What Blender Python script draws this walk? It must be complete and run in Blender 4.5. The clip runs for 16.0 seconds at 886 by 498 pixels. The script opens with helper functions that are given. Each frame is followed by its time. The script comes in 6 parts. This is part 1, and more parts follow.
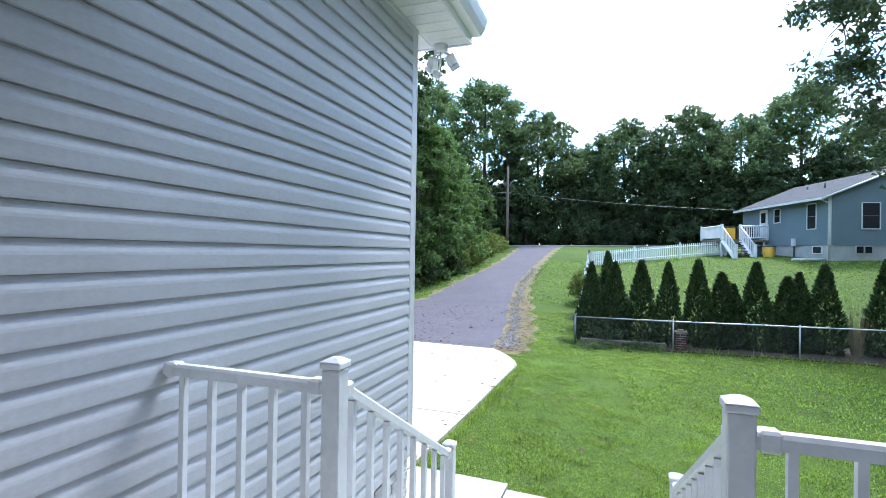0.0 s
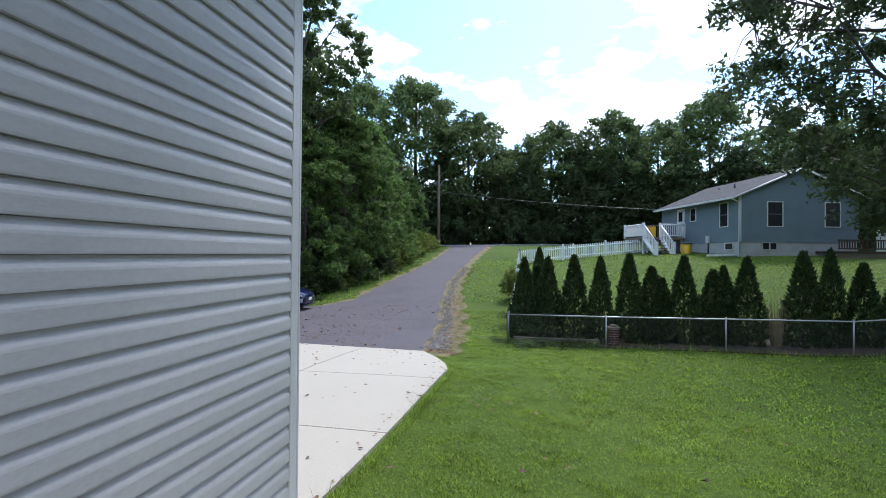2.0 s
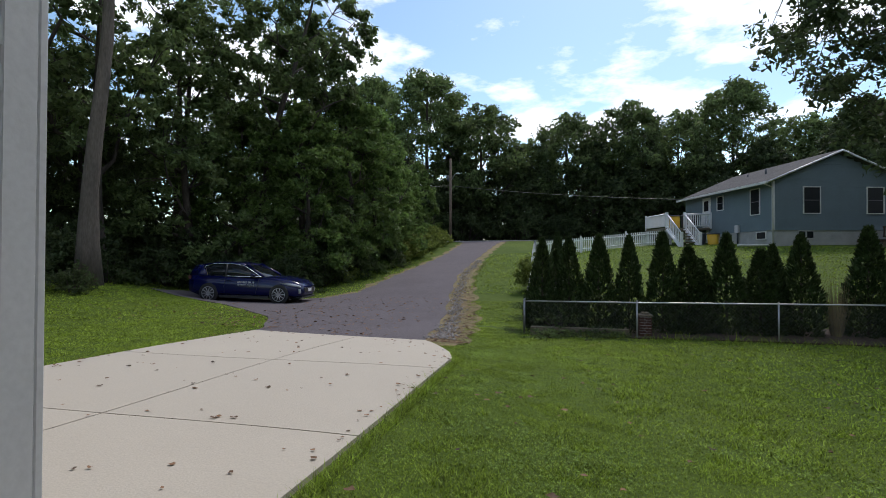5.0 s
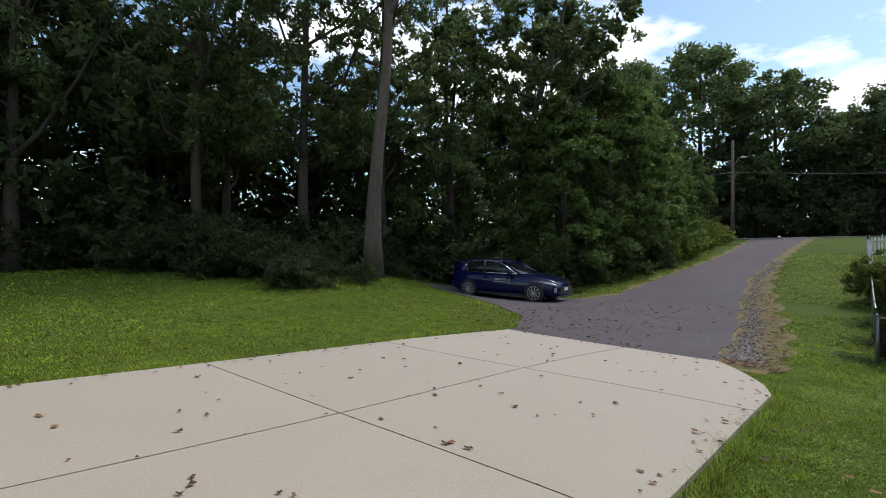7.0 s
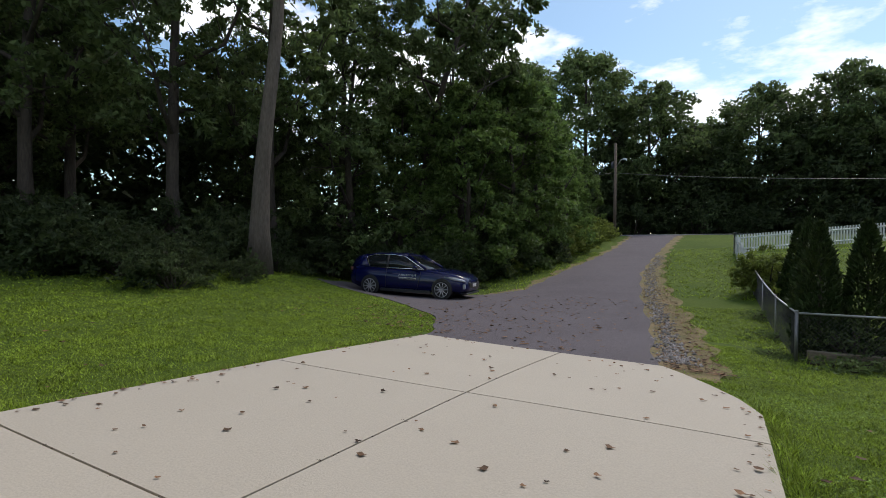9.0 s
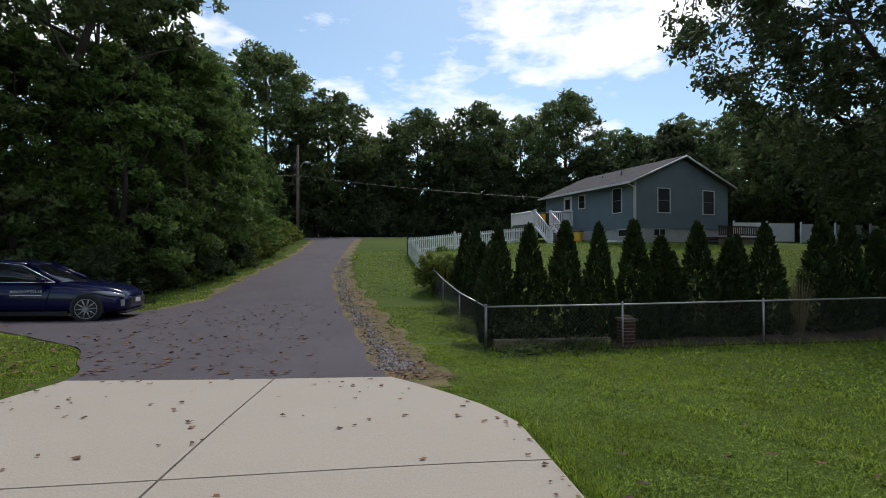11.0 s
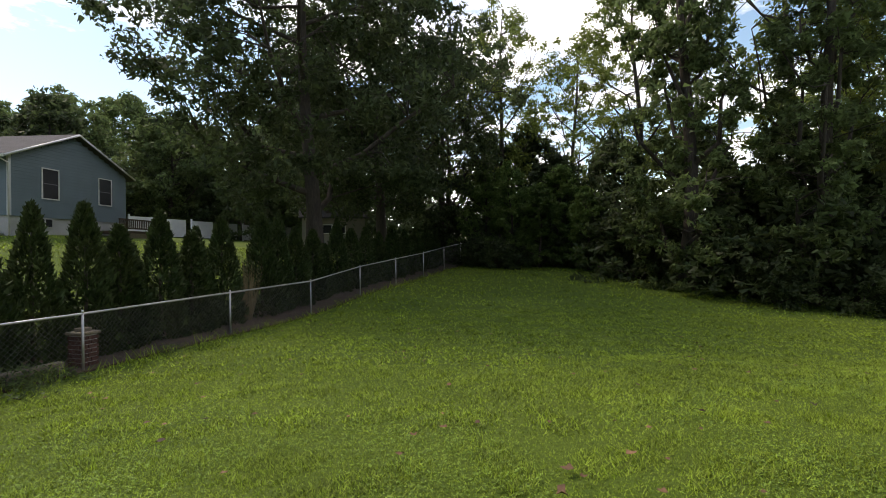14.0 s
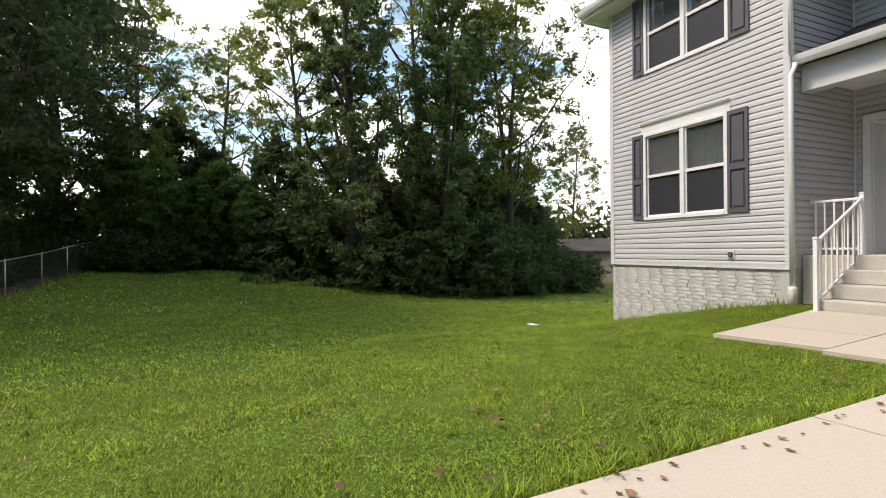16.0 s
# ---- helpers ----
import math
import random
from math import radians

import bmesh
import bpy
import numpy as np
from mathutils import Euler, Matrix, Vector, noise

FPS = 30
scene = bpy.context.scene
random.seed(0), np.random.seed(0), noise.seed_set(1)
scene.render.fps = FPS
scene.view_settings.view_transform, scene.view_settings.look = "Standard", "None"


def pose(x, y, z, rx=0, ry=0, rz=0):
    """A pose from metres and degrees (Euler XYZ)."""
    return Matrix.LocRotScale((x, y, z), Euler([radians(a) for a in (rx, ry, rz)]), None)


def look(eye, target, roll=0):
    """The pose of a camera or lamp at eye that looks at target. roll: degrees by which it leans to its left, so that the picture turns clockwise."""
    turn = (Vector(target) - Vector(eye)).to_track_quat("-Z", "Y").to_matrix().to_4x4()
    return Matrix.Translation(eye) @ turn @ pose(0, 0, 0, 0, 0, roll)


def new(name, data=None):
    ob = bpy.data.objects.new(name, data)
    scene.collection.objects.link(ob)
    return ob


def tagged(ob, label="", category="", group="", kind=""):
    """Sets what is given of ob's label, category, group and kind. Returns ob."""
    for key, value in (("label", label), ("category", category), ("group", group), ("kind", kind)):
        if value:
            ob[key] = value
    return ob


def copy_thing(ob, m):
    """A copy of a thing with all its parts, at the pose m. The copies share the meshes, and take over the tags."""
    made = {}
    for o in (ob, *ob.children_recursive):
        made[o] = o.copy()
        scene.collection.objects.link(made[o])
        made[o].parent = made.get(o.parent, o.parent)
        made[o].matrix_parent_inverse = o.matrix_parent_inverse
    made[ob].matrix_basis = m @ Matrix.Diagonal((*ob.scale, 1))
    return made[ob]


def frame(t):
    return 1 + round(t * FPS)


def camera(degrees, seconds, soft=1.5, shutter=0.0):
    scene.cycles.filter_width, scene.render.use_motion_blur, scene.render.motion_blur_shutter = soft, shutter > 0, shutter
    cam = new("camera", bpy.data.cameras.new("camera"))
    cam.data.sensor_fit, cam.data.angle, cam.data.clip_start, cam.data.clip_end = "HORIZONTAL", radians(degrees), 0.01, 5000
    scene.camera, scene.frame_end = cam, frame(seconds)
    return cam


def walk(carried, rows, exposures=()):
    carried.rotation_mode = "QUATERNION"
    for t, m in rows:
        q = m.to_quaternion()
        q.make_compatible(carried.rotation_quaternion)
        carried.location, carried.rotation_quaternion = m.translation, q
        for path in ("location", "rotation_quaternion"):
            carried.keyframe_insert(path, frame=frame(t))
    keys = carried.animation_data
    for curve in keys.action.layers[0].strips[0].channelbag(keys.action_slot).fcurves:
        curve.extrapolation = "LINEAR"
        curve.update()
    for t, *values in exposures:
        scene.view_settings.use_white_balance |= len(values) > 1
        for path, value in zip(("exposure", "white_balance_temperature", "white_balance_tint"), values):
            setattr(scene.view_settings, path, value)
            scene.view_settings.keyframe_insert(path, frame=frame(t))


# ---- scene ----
cam = camera(83.88, 16.0, 0.65)
PATH = [
    (0, look((1.429, -3.399, 2.156), (0.773, -1.509, 2.167), 0.88)),
    (0.5, look((1.336, -3.187, 2.139), (0.698, -1.291, 2.151), 0.69)),
    (1, look((1.279, -2.896, 2.148), (0.687, -0.985, 2.155), 1.04)),
    (1.5, look((1.285, -2.658, 2.106), (0.748, -0.731, 2.118), 0.61)),
    (2, look((1.274, -2.398, 1.994), (0.883, -0.437, 2.014), 0.49)),
    (2.5, look((1.291, -2.147, 1.940), (0.945, -0.177, 1.967), 0.35)),
    (3, look((1.267, -1.929, 1.879), (0.930, 0.042, 1.906), 0.04)),
    (5.3, look((1.088, -0.650, 1.404), (0.587, 1.286, 1.428), 0.27)),
    (5.5, look((1.047, -0.500, 1.378), (0.450, 1.409, 1.399), 0.30)),
    (6, look((0.948, -0.140, 1.354), (0.038, 1.641, 1.377), 0.39)),
    (6.5, look((0.787, 0.103, 1.331), (-0.453, 1.672, 1.353), 0.49)),
    (7, look((0.513, 0.317, 1.346), (-0.825, 1.803, 1.365), 0.55)),
    (7.5, look((0.223, 0.565, 1.347), (-1.117, 2.049, 1.366), 0.59)),
    (8, look((-0.066, 0.773, 1.339), (-1.387, 2.275, 1.359), 0.57)),
    (10.3, look((-1.233, 1.937, 1.304), (-1.450, 3.925, 1.321), 0.48)),
    (10.5, look((-1.274, 2.026, 1.313), (-1.384, 4.022, 1.339), 0.12)),
    (11, look((-1.441, 2.339, 1.304), (-1.208, 4.325, 1.329), 0.02)),
    (11.5, look((-1.608, 2.622, 1.313), (-1.003, 4.528, 1.334), -0.28)),
    (12, look((-1.696, 2.967, 1.275), (-0.780, 4.745, 1.296), -0.36)),
    (12.5, look((-1.803, 3.308, 1.276), (-0.533, 4.853, 1.292), -0.62)),
    (13, look((-1.836, 3.726, 1.215), (-0.302, 5.008, 1.237), 0.16)),
    (13.5, look((-1.899, 3.992, 1.228), (-0.172, 5.001, 1.232), -0.90)),
    (14, look((-2.037, 4.204, 1.249), (-0.132, 4.816, 1.245), -0.61)),
    (14.5, look((-2.291, 4.438, 1.168), (-0.307, 4.692, 1.175), -0.92)),
    (15, look((-2.383, 5.011, 1.203), (-0.387, 4.889, 1.196), -0.71)),
    (15.5, look((-2.269, 5.542, 1.156), (-0.337, 5.026, 1.152), -0.60)),
    (16, look((-2.177, 6.008, 1.076), (-0.352, 5.190, 1.080), -0.41)),
]
EXPOSURES = [(0, 1.42, 5450, 12), (0.5, 1.2, 5500, 12), (1.5, 0.84, 5650, 13), (3.0, 0.16, 6300, 14), (5.5, -0.12, 6500, 15), (8, -0.1, 6700, 14), (10.5, -0.38, 6600, 15), (12.5, -0.34, 6750, 17), (14, 0.34, 7450, 19), (16, 0.72, 7500, 19)]
walk(cam, PATH, EXPOSURES)

# ---- world and sun ----
SUN_AZ, SUN_EL = radians(15), radians(54)      # azimuth from +y towards +x
world = bpy.data.worlds.new("world")
scene.world = world
world.use_nodes = True
wn, wl = world.node_tree.nodes, world.node_tree.links
bg = wn["Background"]
sky = wn.new("ShaderNodeTexSky")
sky.sky_type, sky.sun_disc = "NISHITA", False
sky.sun_elevation, sky.sun_rotation = SUN_EL, SUN_AZ
sky.air_density, sky.dust_density = 1.2, 0.6
wtc = wn.new("ShaderNodeTexCoord")
wmap = wn.new("ShaderNodeMapping")
wmap.inputs["Scale"].default_value = (1.0, 1.0, 2.6)
cside, cgain, cthick = wn.new("ShaderNodeSeparateXYZ"), wn.new("ShaderNodeMath"), wn.new("ShaderNodeMath")
cgain.operation, cgain.inputs[1].default_value, cgain.inputs[2].default_value = "MULTIPLY_ADD", 0.16, -0.08
cgain.use_clamp = True
cloud = wn.new("ShaderNodeTexNoise")
cloud.inputs["Scale"].default_value, cloud.inputs["Detail"].default_value, cloud.inputs["Roughness"].default_value = 2.6, 9.0, 0.6
cramp = wn.new("ShaderNodeValToRGB")
cramp.color_ramp.elements[0].position, cramp.color_ramp.elements[1].position = 0.495, 0.605
cmix = wn.new("ShaderNodeMix")
cmix.data_type = "RGBA"
stint = wn.new("ShaderNodeMix")
stint.data_type, stint.blend_type = "RGBA", "MULTIPLY"
stint.inputs["Factor"].default_value = 1.0
stint.inputs["B"].default_value = (0.98, 1.13, 1.13, 1)
cmix.inputs["B"].default_value = (10.5, 10.9, 11.5, 1)
wl.new(wtc.outputs["Generated"], wmap.inputs["Vector"])
wl.new(wmap.outputs["Vector"], cloud.inputs["Vector"])
wl.new(wtc.outputs["Generated"], cside.inputs["Vector"])
wl.new(cside.outputs["X"], cgain.inputs[0])
wl.new(cloud.outputs["Fac"], cthick.inputs[0])
wl.new(cgain.outputs["Value"], cthick.inputs[1])
wl.new(cthick.outputs["Value"], cramp.inputs["Fac"])
wl.new(cramp.outputs["Color"], cmix.inputs["Factor"])
wl.new(sky.outputs["Color"], stint.inputs["A"])
wl.new(stint.outputs["Result"], cmix.inputs["A"])
wl.new(cmix.outputs["Result"], bg.inputs["Color"])
bg.inputs["Strength"].default_value = 0.15

sun = new("sun", bpy.data.lights.new("sun", "SUN"))
sun.data.energy, sun.data.angle, sun.data.color = 2.1, radians(14), (1.0, 0.94, 0.84)
sun_way = Vector((math.sin(SUN_AZ) * math.cos(SUN_EL), math.cos(SUN_AZ) * math.cos(SUN_EL), math.sin(SUN_EL)))
sun.matrix_world = look(sun_way * 60, (0, 0, 0))


# ---- materials ----
def material(name, color, rough=0.6, metal=0.0, vary=0.12, scale=3.0, bump=0.15, grain=60.0, tint=None, island=0.0, obj=0.0,
             translucent=0.0, coat=0.0, spec=0.5, stretch=(1, 1, 1)):
    """A surface with broad stains, fine grain and relief; island and obj vary separate pieces."""
    m = bpy.data.materials.new(name)
    m.use_nodes = True
    n, l = m.node_tree.nodes, m.node_tree.links
    b = n["Principled BSDF"]
    b.inputs["Roughness"].default_value, b.inputs["Metallic"].default_value = rough, metal
    b.inputs["Specular IOR Level"].default_value = spec
    b.inputs["Coat Weight"].default_value = coat
    tc, mp = n.new("ShaderNodeTexCoord"), n.new("ShaderNodeMapping")
    mp.inputs["Scale"].default_value = stretch
    l.new(tc.outputs["Object"], mp.inputs["Vector"])
    big, fine = n.new("ShaderNodeTexNoise"), n.new("ShaderNodeTexNoise")
    big.inputs["Scale"].default_value, big.inputs["Detail"].default_value = scale, 6
    fine.inputs["Scale"].default_value, fine.inputs["Detail"].default_value = grain, 4
    for q in (big, fine):
        l.new(mp.outputs["Vector"], q.inputs["Vector"])
    other = tint or tuple(c * 0.6 for c in color)
    mix = n.new("ShaderNodeMix")
    mix.data_type = "RGBA"
    mix.inputs["A"].default_value, mix.inputs["B"].default_value = (*color, 1), (*other, 1)
    ramp = n.new("ShaderNodeMapRange")
    ramp.inputs["From Min"].default_value, ramp.inputs["From Max"].default_value = 0.35, 0.7
    ramp.inputs["To Max"].default_value = min(1.0, vary * 4)
    l.new(big.outputs["Fac"], ramp.inputs["Value"])
    l.new(ramp.outputs["Result"], mix.inputs["Factor"])
    hsv = n.new("ShaderNodeHueSaturation")
    l.new(mix.outputs["Result"], hsv.inputs["Color"])
    val = n.new("ShaderNodeMapRange")
    val.inputs["From Min"].default_value, val.inputs["From Max"].default_value = 0.3, 0.7
    val.inputs["To Min"].default_value, val.inputs["To Max"].default_value = 1 - vary, 1 + vary
    l.new(fine.outputs["Fac"], val.inputs["Value"])
    last = val.outputs["Result"]
    for amount, node, out in ((island, "ShaderNodeNewGeometry", "Random Per Island"), (obj, "ShaderNodeObjectInfo", "Random")):
        if amount:
            r, k, mul = n.new(node), n.new("ShaderNodeMapRange"), n.new("ShaderNodeMath")
            k.inputs["To Min"].default_value, k.inputs["To Max"].default_value = 1 - amount, 1 + amount
            mul.operation = "MULTIPLY"
            l.new(r.outputs[out], k.inputs["Value"])
            l.new(k.outputs["Result"], mul.inputs[0])
            l.new(last, mul.inputs[1])
            last = mul.outputs["Value"]
    l.new(last, hsv.inputs["Value"])
    l.new(hsv.outputs["Color"], b.inputs["Base Color"])
    if bump:
        bp = n.new("ShaderNodeBump")
        bp.inputs["Strength"].default_value, bp.inputs["Distance"].default_value = bump, 0.02
        l.new(fine.outputs["Fac"], bp.inputs["Height"])
        l.new(bp.outputs["Normal"], b.inputs["Normal"])
    if translucent:
        t, s = n.new("ShaderNodeBsdfTranslucent"), n.new("ShaderNodeMixShader")
        s.inputs["Fac"].default_value = translucent
        l.new(hsv.outputs["Color"], t.inputs["Color"])
        l.new(b.outputs["BSDF"], s.inputs[1])
        l.new(t.outputs["BSDF"], s.inputs[2])
        l.new(s.outputs["Shader"], n["Material Output"].inputs["Surface"])
    return m


def glass_material(name, color, rough=0.03):
    m = bpy.data.materials.new(name)
    m.use_nodes = True
    b = m.node_tree.nodes["Principled BSDF"]
    b.inputs["Base Color"].default_value, b.inputs["Roughness"].default_value = (*color, 1), rough
    b.inputs["Transmission Weight"].default_value, b.inputs["IOR"].default_value = 0.75, 1.45
    return m


M_SIDING = material("grey_vinyl", (0.515, 0.525, 0.55), 0.45, vary=0.05, scale=1.2, bump=0.05, grain=45, obj=0.03, stretch=(1, 0.3, 2))
M_TRIM = material("grey_trim", (0.62, 0.63, 0.655), 0.45, vary=0.05, scale=2, bump=0.03)
M_WHITE = material("white_vinyl", (0.80, 0.81, 0.83), 0.35, vary=0.05, scale=3, bump=0.03, grain=40)
M_WHITE_WORN = material("white_painted_wood", (0.72, 0.72, 0.70), 0.5, vary=0.1, scale=4, bump=0.1)
M_SHUTTER = material("dark_grey_shutter", (0.10, 0.10, 0.12), 0.45, vary=0.07, scale=3, bump=0.08)
M_STONE = material("grey_block", (0.58, 0.575, 0.57), 0.85, vary=0.16, scale=5, bump=0.7, grain=28, obj=0.07)
M_MORTAR = material("mortar", (0.55, 0.55, 0.545), 0.95, vary=0.12, scale=5, bump=0.4)
M_CONCRETE = material("pale_concrete", (0.485, 0.435, 0.360), 0.85, vary=0.07, scale=0.9, bump=0.18, grain=70, tint=(0.435, 0.385, 0.315), obj=0.025)
M_STEP = material("step_concrete", (0.50, 0.48, 0.43), 0.85, vary=0.09, scale=3, bump=0.25, grain=60)
M_ASPHALT = material("asphalt", (0.120, 0.104, 0.117), 0.9, vary=0.14, scale=0.6, bump=0.6, grain=110, tint=(0.088, 0.076, 0.085))
M_ROAD = material("road_asphalt", (0.17, 0.17, 0.175), 0.9, vary=0.12, scale=0.4, bump=0.4, grain=80)
M_LAWN = material("lawn_soil_grass", (0.084, 0.126, 0.015), 0.9, vary=0.30, scale=0.35, bump=0.9, grain=35, tint=(0.056, 0.096, 0.010), spec=0.2)
M_BLADE = material("grass_blade", (0.262, 0.366, 0.040), 0.6, vary=0.18, scale=0.45, bump=0, grain=3, tint=(0.165, 0.235, 0.026), island=0.7, translucent=0.35, spec=0.3)
M_CLOVER = material("clover_leaf", (0.210, 0.330, 0.050), 0.6, vary=0.18, scale=0.8, bump=0, grain=3, tint=(0.130, 0.215, 0.035), island=0.6, translucent=0.35, spec=0.3)
M_DRYGRASS = material("dry_verge", (0.235, 0.175, 0.088), 0.95, vary=0.25, scale=2.5, bump=0.9, grain=40, tint=(0.14, 0.13, 0.05))
M_GRAVEL = material("gravel_stone", (0.24, 0.23, 0.23), 0.9, vary=0.15, scale=6, bump=0.3, island=0.45)
M_MULCH = material("brown_mulch", (0.085, 0.055, 0.038), 0.95, vary=0.25, scale=5, bump=0.9, grain=50)
M_FALLEN = material("fallen_leaf", (0.175, 0.092, 0.045), 0.8, vary=0.2, scale=8, bump=0.2, island=0.75)
M_BARK = material("bark", (0.068, 0.056, 0.046), 0.95, vary=0.25, scale=3, bump=1.0, grain=22, stretch=(1, 1, 0.25))
M_BARK_PALE = material("pale_bark", (0.120, 0.100, 0.082), 0.95, vary=0.22, scale=3, bump=1.0, grain=22, stretch=(1, 1, 0.25))
M_POLE = material("weathered_pole", (0.15, 0.115, 0.09), 0.9, vary=0.2, scale=3, bump=0.5, stretch=(1, 1, 0.1))
LEAF = dict(rough=0.55, bump=0, grain=0.9, scale=0.25, vary=0.2, island=0.45, obj=0.15, translucent=0.55, spec=0.3)
M_LEAF = material("oak_leaves", (0.132, 0.186, 0.066), tint=(0.092, 0.136, 0.050), **LEAF)
M_LEAF_LIGHT = material("light_leaves", (0.185, 0.232, 0.050), tint=(0.130, 0.175, 0.042), **LEAF)
M_LEAF_YOUNG = material("young_leaves", (0.122, 0.195, 0.050), tint=(0.088, 0.145, 0.040), **LEAF)
# dark leaf green; on the undergrowth this colour also stands in for deep shade
M_LEAF_DARK = material("dark_leaves", (0.072, 0.102, 0.040), tint=(0.050, 0.075, 0.030), **LEAF)
M_ARB = material("arborvitae_sprays", (0.034, 0.062, 0.019), rough=0.6, bump=0, grain=2, scale=1.2, vary=0.2, island=0.45, translucent=0.2, spec=0.2, tint=(0.055, 0.070, 0.022))
M_DRYSTEM = material("dry_stems", (0.24, 0.19, 0.10), 0.9, vary=0.2, island=0.3, bump=0)
M_GALV = material("galvanised_steel", (0.50, 0.51, 0.52), 0.45, 0.85, vary=0.1, scale=6, bump=0.1)
M_WIRE = material("grey_wire", (0.11, 0.115, 0.115), 0.55, 0.6, vary=0.1, bump=0)
M_BLUE_SIDING = material("blue_green_siding", (0.145, 0.200, 0.232), 0.6, vary=0.08, scale=1, bump=0.08, obj=0.04)
M_ROOF = material("grey_shingles", (0.070, 0.066, 0.067), 0.95, vary=0.2, scale=2, bump=0.8, grain=25)
M_FOUND = material("pale_foundation", (0.44, 0.45, 0.44), 0.9, vary=0.12, scale=2, bump=0.3)
M_GLASS = glass_material("window_glass", (0.22, 0.25, 0.27))
M_SCREEN = material("window_screen", (0.035, 0.037, 0.042), 0.4, vary=0.1, bump=0.1)
M_CURTAIN = material("grey_curtain", (0.30, 0.33, 0.30), 0.9, vary=0.12, scale=5, bump=0.2)
M_PANE = material("dark_pane", (0.02, 0.022, 0.026), 0.25, vary=0.1, bump=0, spec=0.25)
M_CAR = material("navy_car_paint", (0.002, 0.004, 0.052), 0.22, 0.0, vary=0.03, scale=1, bump=0, coat=0.5, spec=0.25)
M_TYRE = material("tyre_rubber", (0.018, 0.018, 0.019), 0.8, vary=0.1, bump=0.2)
M_BLACK = material("black_plastic", (0.015, 0.015, 0.017), 0.4, vary=0.1, bump=0.05)
M_RIM = material("alloy", (0.55, 0.56, 0.58), 0.3, 0.9, vary=0.05, bump=0.02)
M_CHROME = material("chrome", (0.75, 0.76, 0.78), 0.15, 1.0, vary=0.02, bump=0)
M_HEAD = material("headlight_glass", (0.38, 0.40, 0.43), 0.08, 0.2, vary=0.05, bump=0, coat=1.0)
M_CARGLASS = material("tinted_car_glass", (0.012, 0.014, 0.017), 0.06, 0.0, vary=0.05, bump=0, coat=0.0)
M_DECAL = material("white_lettering", (0.75, 0.76, 0.78), 0.5, vary=0.03, bump=0)
M_YELLOW = material("yellow_plastic", (0.70, 0.42, 0.03), 0.5, vary=0.06, bump=0.05)
M_BIN = material("dark_blue_grey_plastic", (0.05, 0.06, 0.075), 0.5, vary=0.06, bump=0.05)
M_BROWNWOOD = material("brown_stained_wood", (0.075, 0.045, 0.032), 0.7, vary=0.15, scale=4, bump=0.2)
M_TIMBER = material("weathered_timber", (0.21, 0.175, 0.125), 0.9, vary=0.2, scale=3, bump=0.5, stretch=(0.15, 1, 1))
M_BRICK = material("dark_red_brick", (0.11, 0.045, 0.034), 0.9, vary=0.15, scale=8, bump=0.4, obj=0.2)
M_TAN = material("tan_siding", (0.30, 0.27, 0.23), 0.8, vary=0.1, scale=2, bump=0.1)
M_WALLIN = material("plain_inner_wall", (0.45, 0.45, 0.44), 0.9, vary=0.05, bump=0.05)


# ---- building helpers ----
def box(bm, x0, y0, z0, x1, y1, z1, bevel=0.0, m=None):
    v = [bm.verts.new(p) for p in ((x0, y0, z0), (x1, y0, z0), (x1, y1, z0), (x0, y1, z0), (x0, y0, z1), (x1, y0, z1), (x1, y1, z1), (x0, y1, z1))]
    f = [bm.faces.new([v[i] for i in q]) for q in ((0, 3, 2, 1), (4, 5, 6, 7), (0, 1, 5, 4), (1, 2, 6, 5), (2, 3, 7, 6), (3, 0, 4, 7))]
    if bevel:
        bmesh.ops.bevel(bm, geom=list({e for q in f for e in q.edges}), offset=bevel, segments=1, affect="EDGES")
    if m is not None:
        bmesh.ops.transform(bm, matrix=m, verts=v if not bevel else [q for q in bm.verts if q.is_valid])
    return bm


def boxes(*rows, bevel=0.0):
    bm = bmesh.new()
    for r in rows:
        box(bm, *r, bevel=bevel)
    return bm


def tube(points, radii, sides=8, bm=None, cap=True):
    """A tapered tube through the points."""
    bm = bm or bmesh.new()
    rings, side = [], Vector((1, 0, 0))
    for k, p in enumerate(points):
        a = Vector(points[min(k + 1, len(points) - 1)]) - Vector(points[max(k - 1, 0)])
        a = a.normalized() if a.length > 1e-9 else Vector((0, 0, 1))
        u = a.cross(Vector((0, 1, 0)) if abs(a.y) < 0.9 else Vector((1, 0, 0))).normalized()
        w = a.cross(u)
        rings.append([bm.verts.new(Vector(p) + float(radii[k]) * (math.cos(2 * math.pi * i / sides) * u + math.sin(2 * math.pi * i / sides) * w)) for i in range(sides)])
    for r0, r1 in zip(rings, rings[1:]):
        for i in range(sides):
            f = bm.faces.new((r0[i], r0[(i + 1) % sides], r1[(i + 1) % sides], r1[i]))
            f.smooth = True
    if cap:
        bm.faces.new(rings[0][::-1])
        bm.faces.new(rings[-1])
    return bm


def extrude(profile, x0, x1, bm=None, closed=True):
    """A profile in (y, z) drawn out along x."""
    bm = bm or bmesh.new()
    a = [bm.verts.new((x0, y, z)) for y, z in profile]
    b = [bm.verts.new((x1, y, z)) for y, z in profile]
    n = len(profile)
    for i in range(n if closed else n - 1):
        bm.faces.new((a[i], a[(i + 1) % n], b[(i + 1) % n], b[i]))
    if closed:
        bm.faces.new(a[::-1])
        bm.faces.new(b)
    return bm


def done(name, bm, mat):
    bmesh.ops.recalc_face_normals(bm, faces=bm.faces)
    me = bpy.data.meshes.new(name)
    bm.to_mesh(me)
    bm.free()
    me.materials.append(mat)
    return me


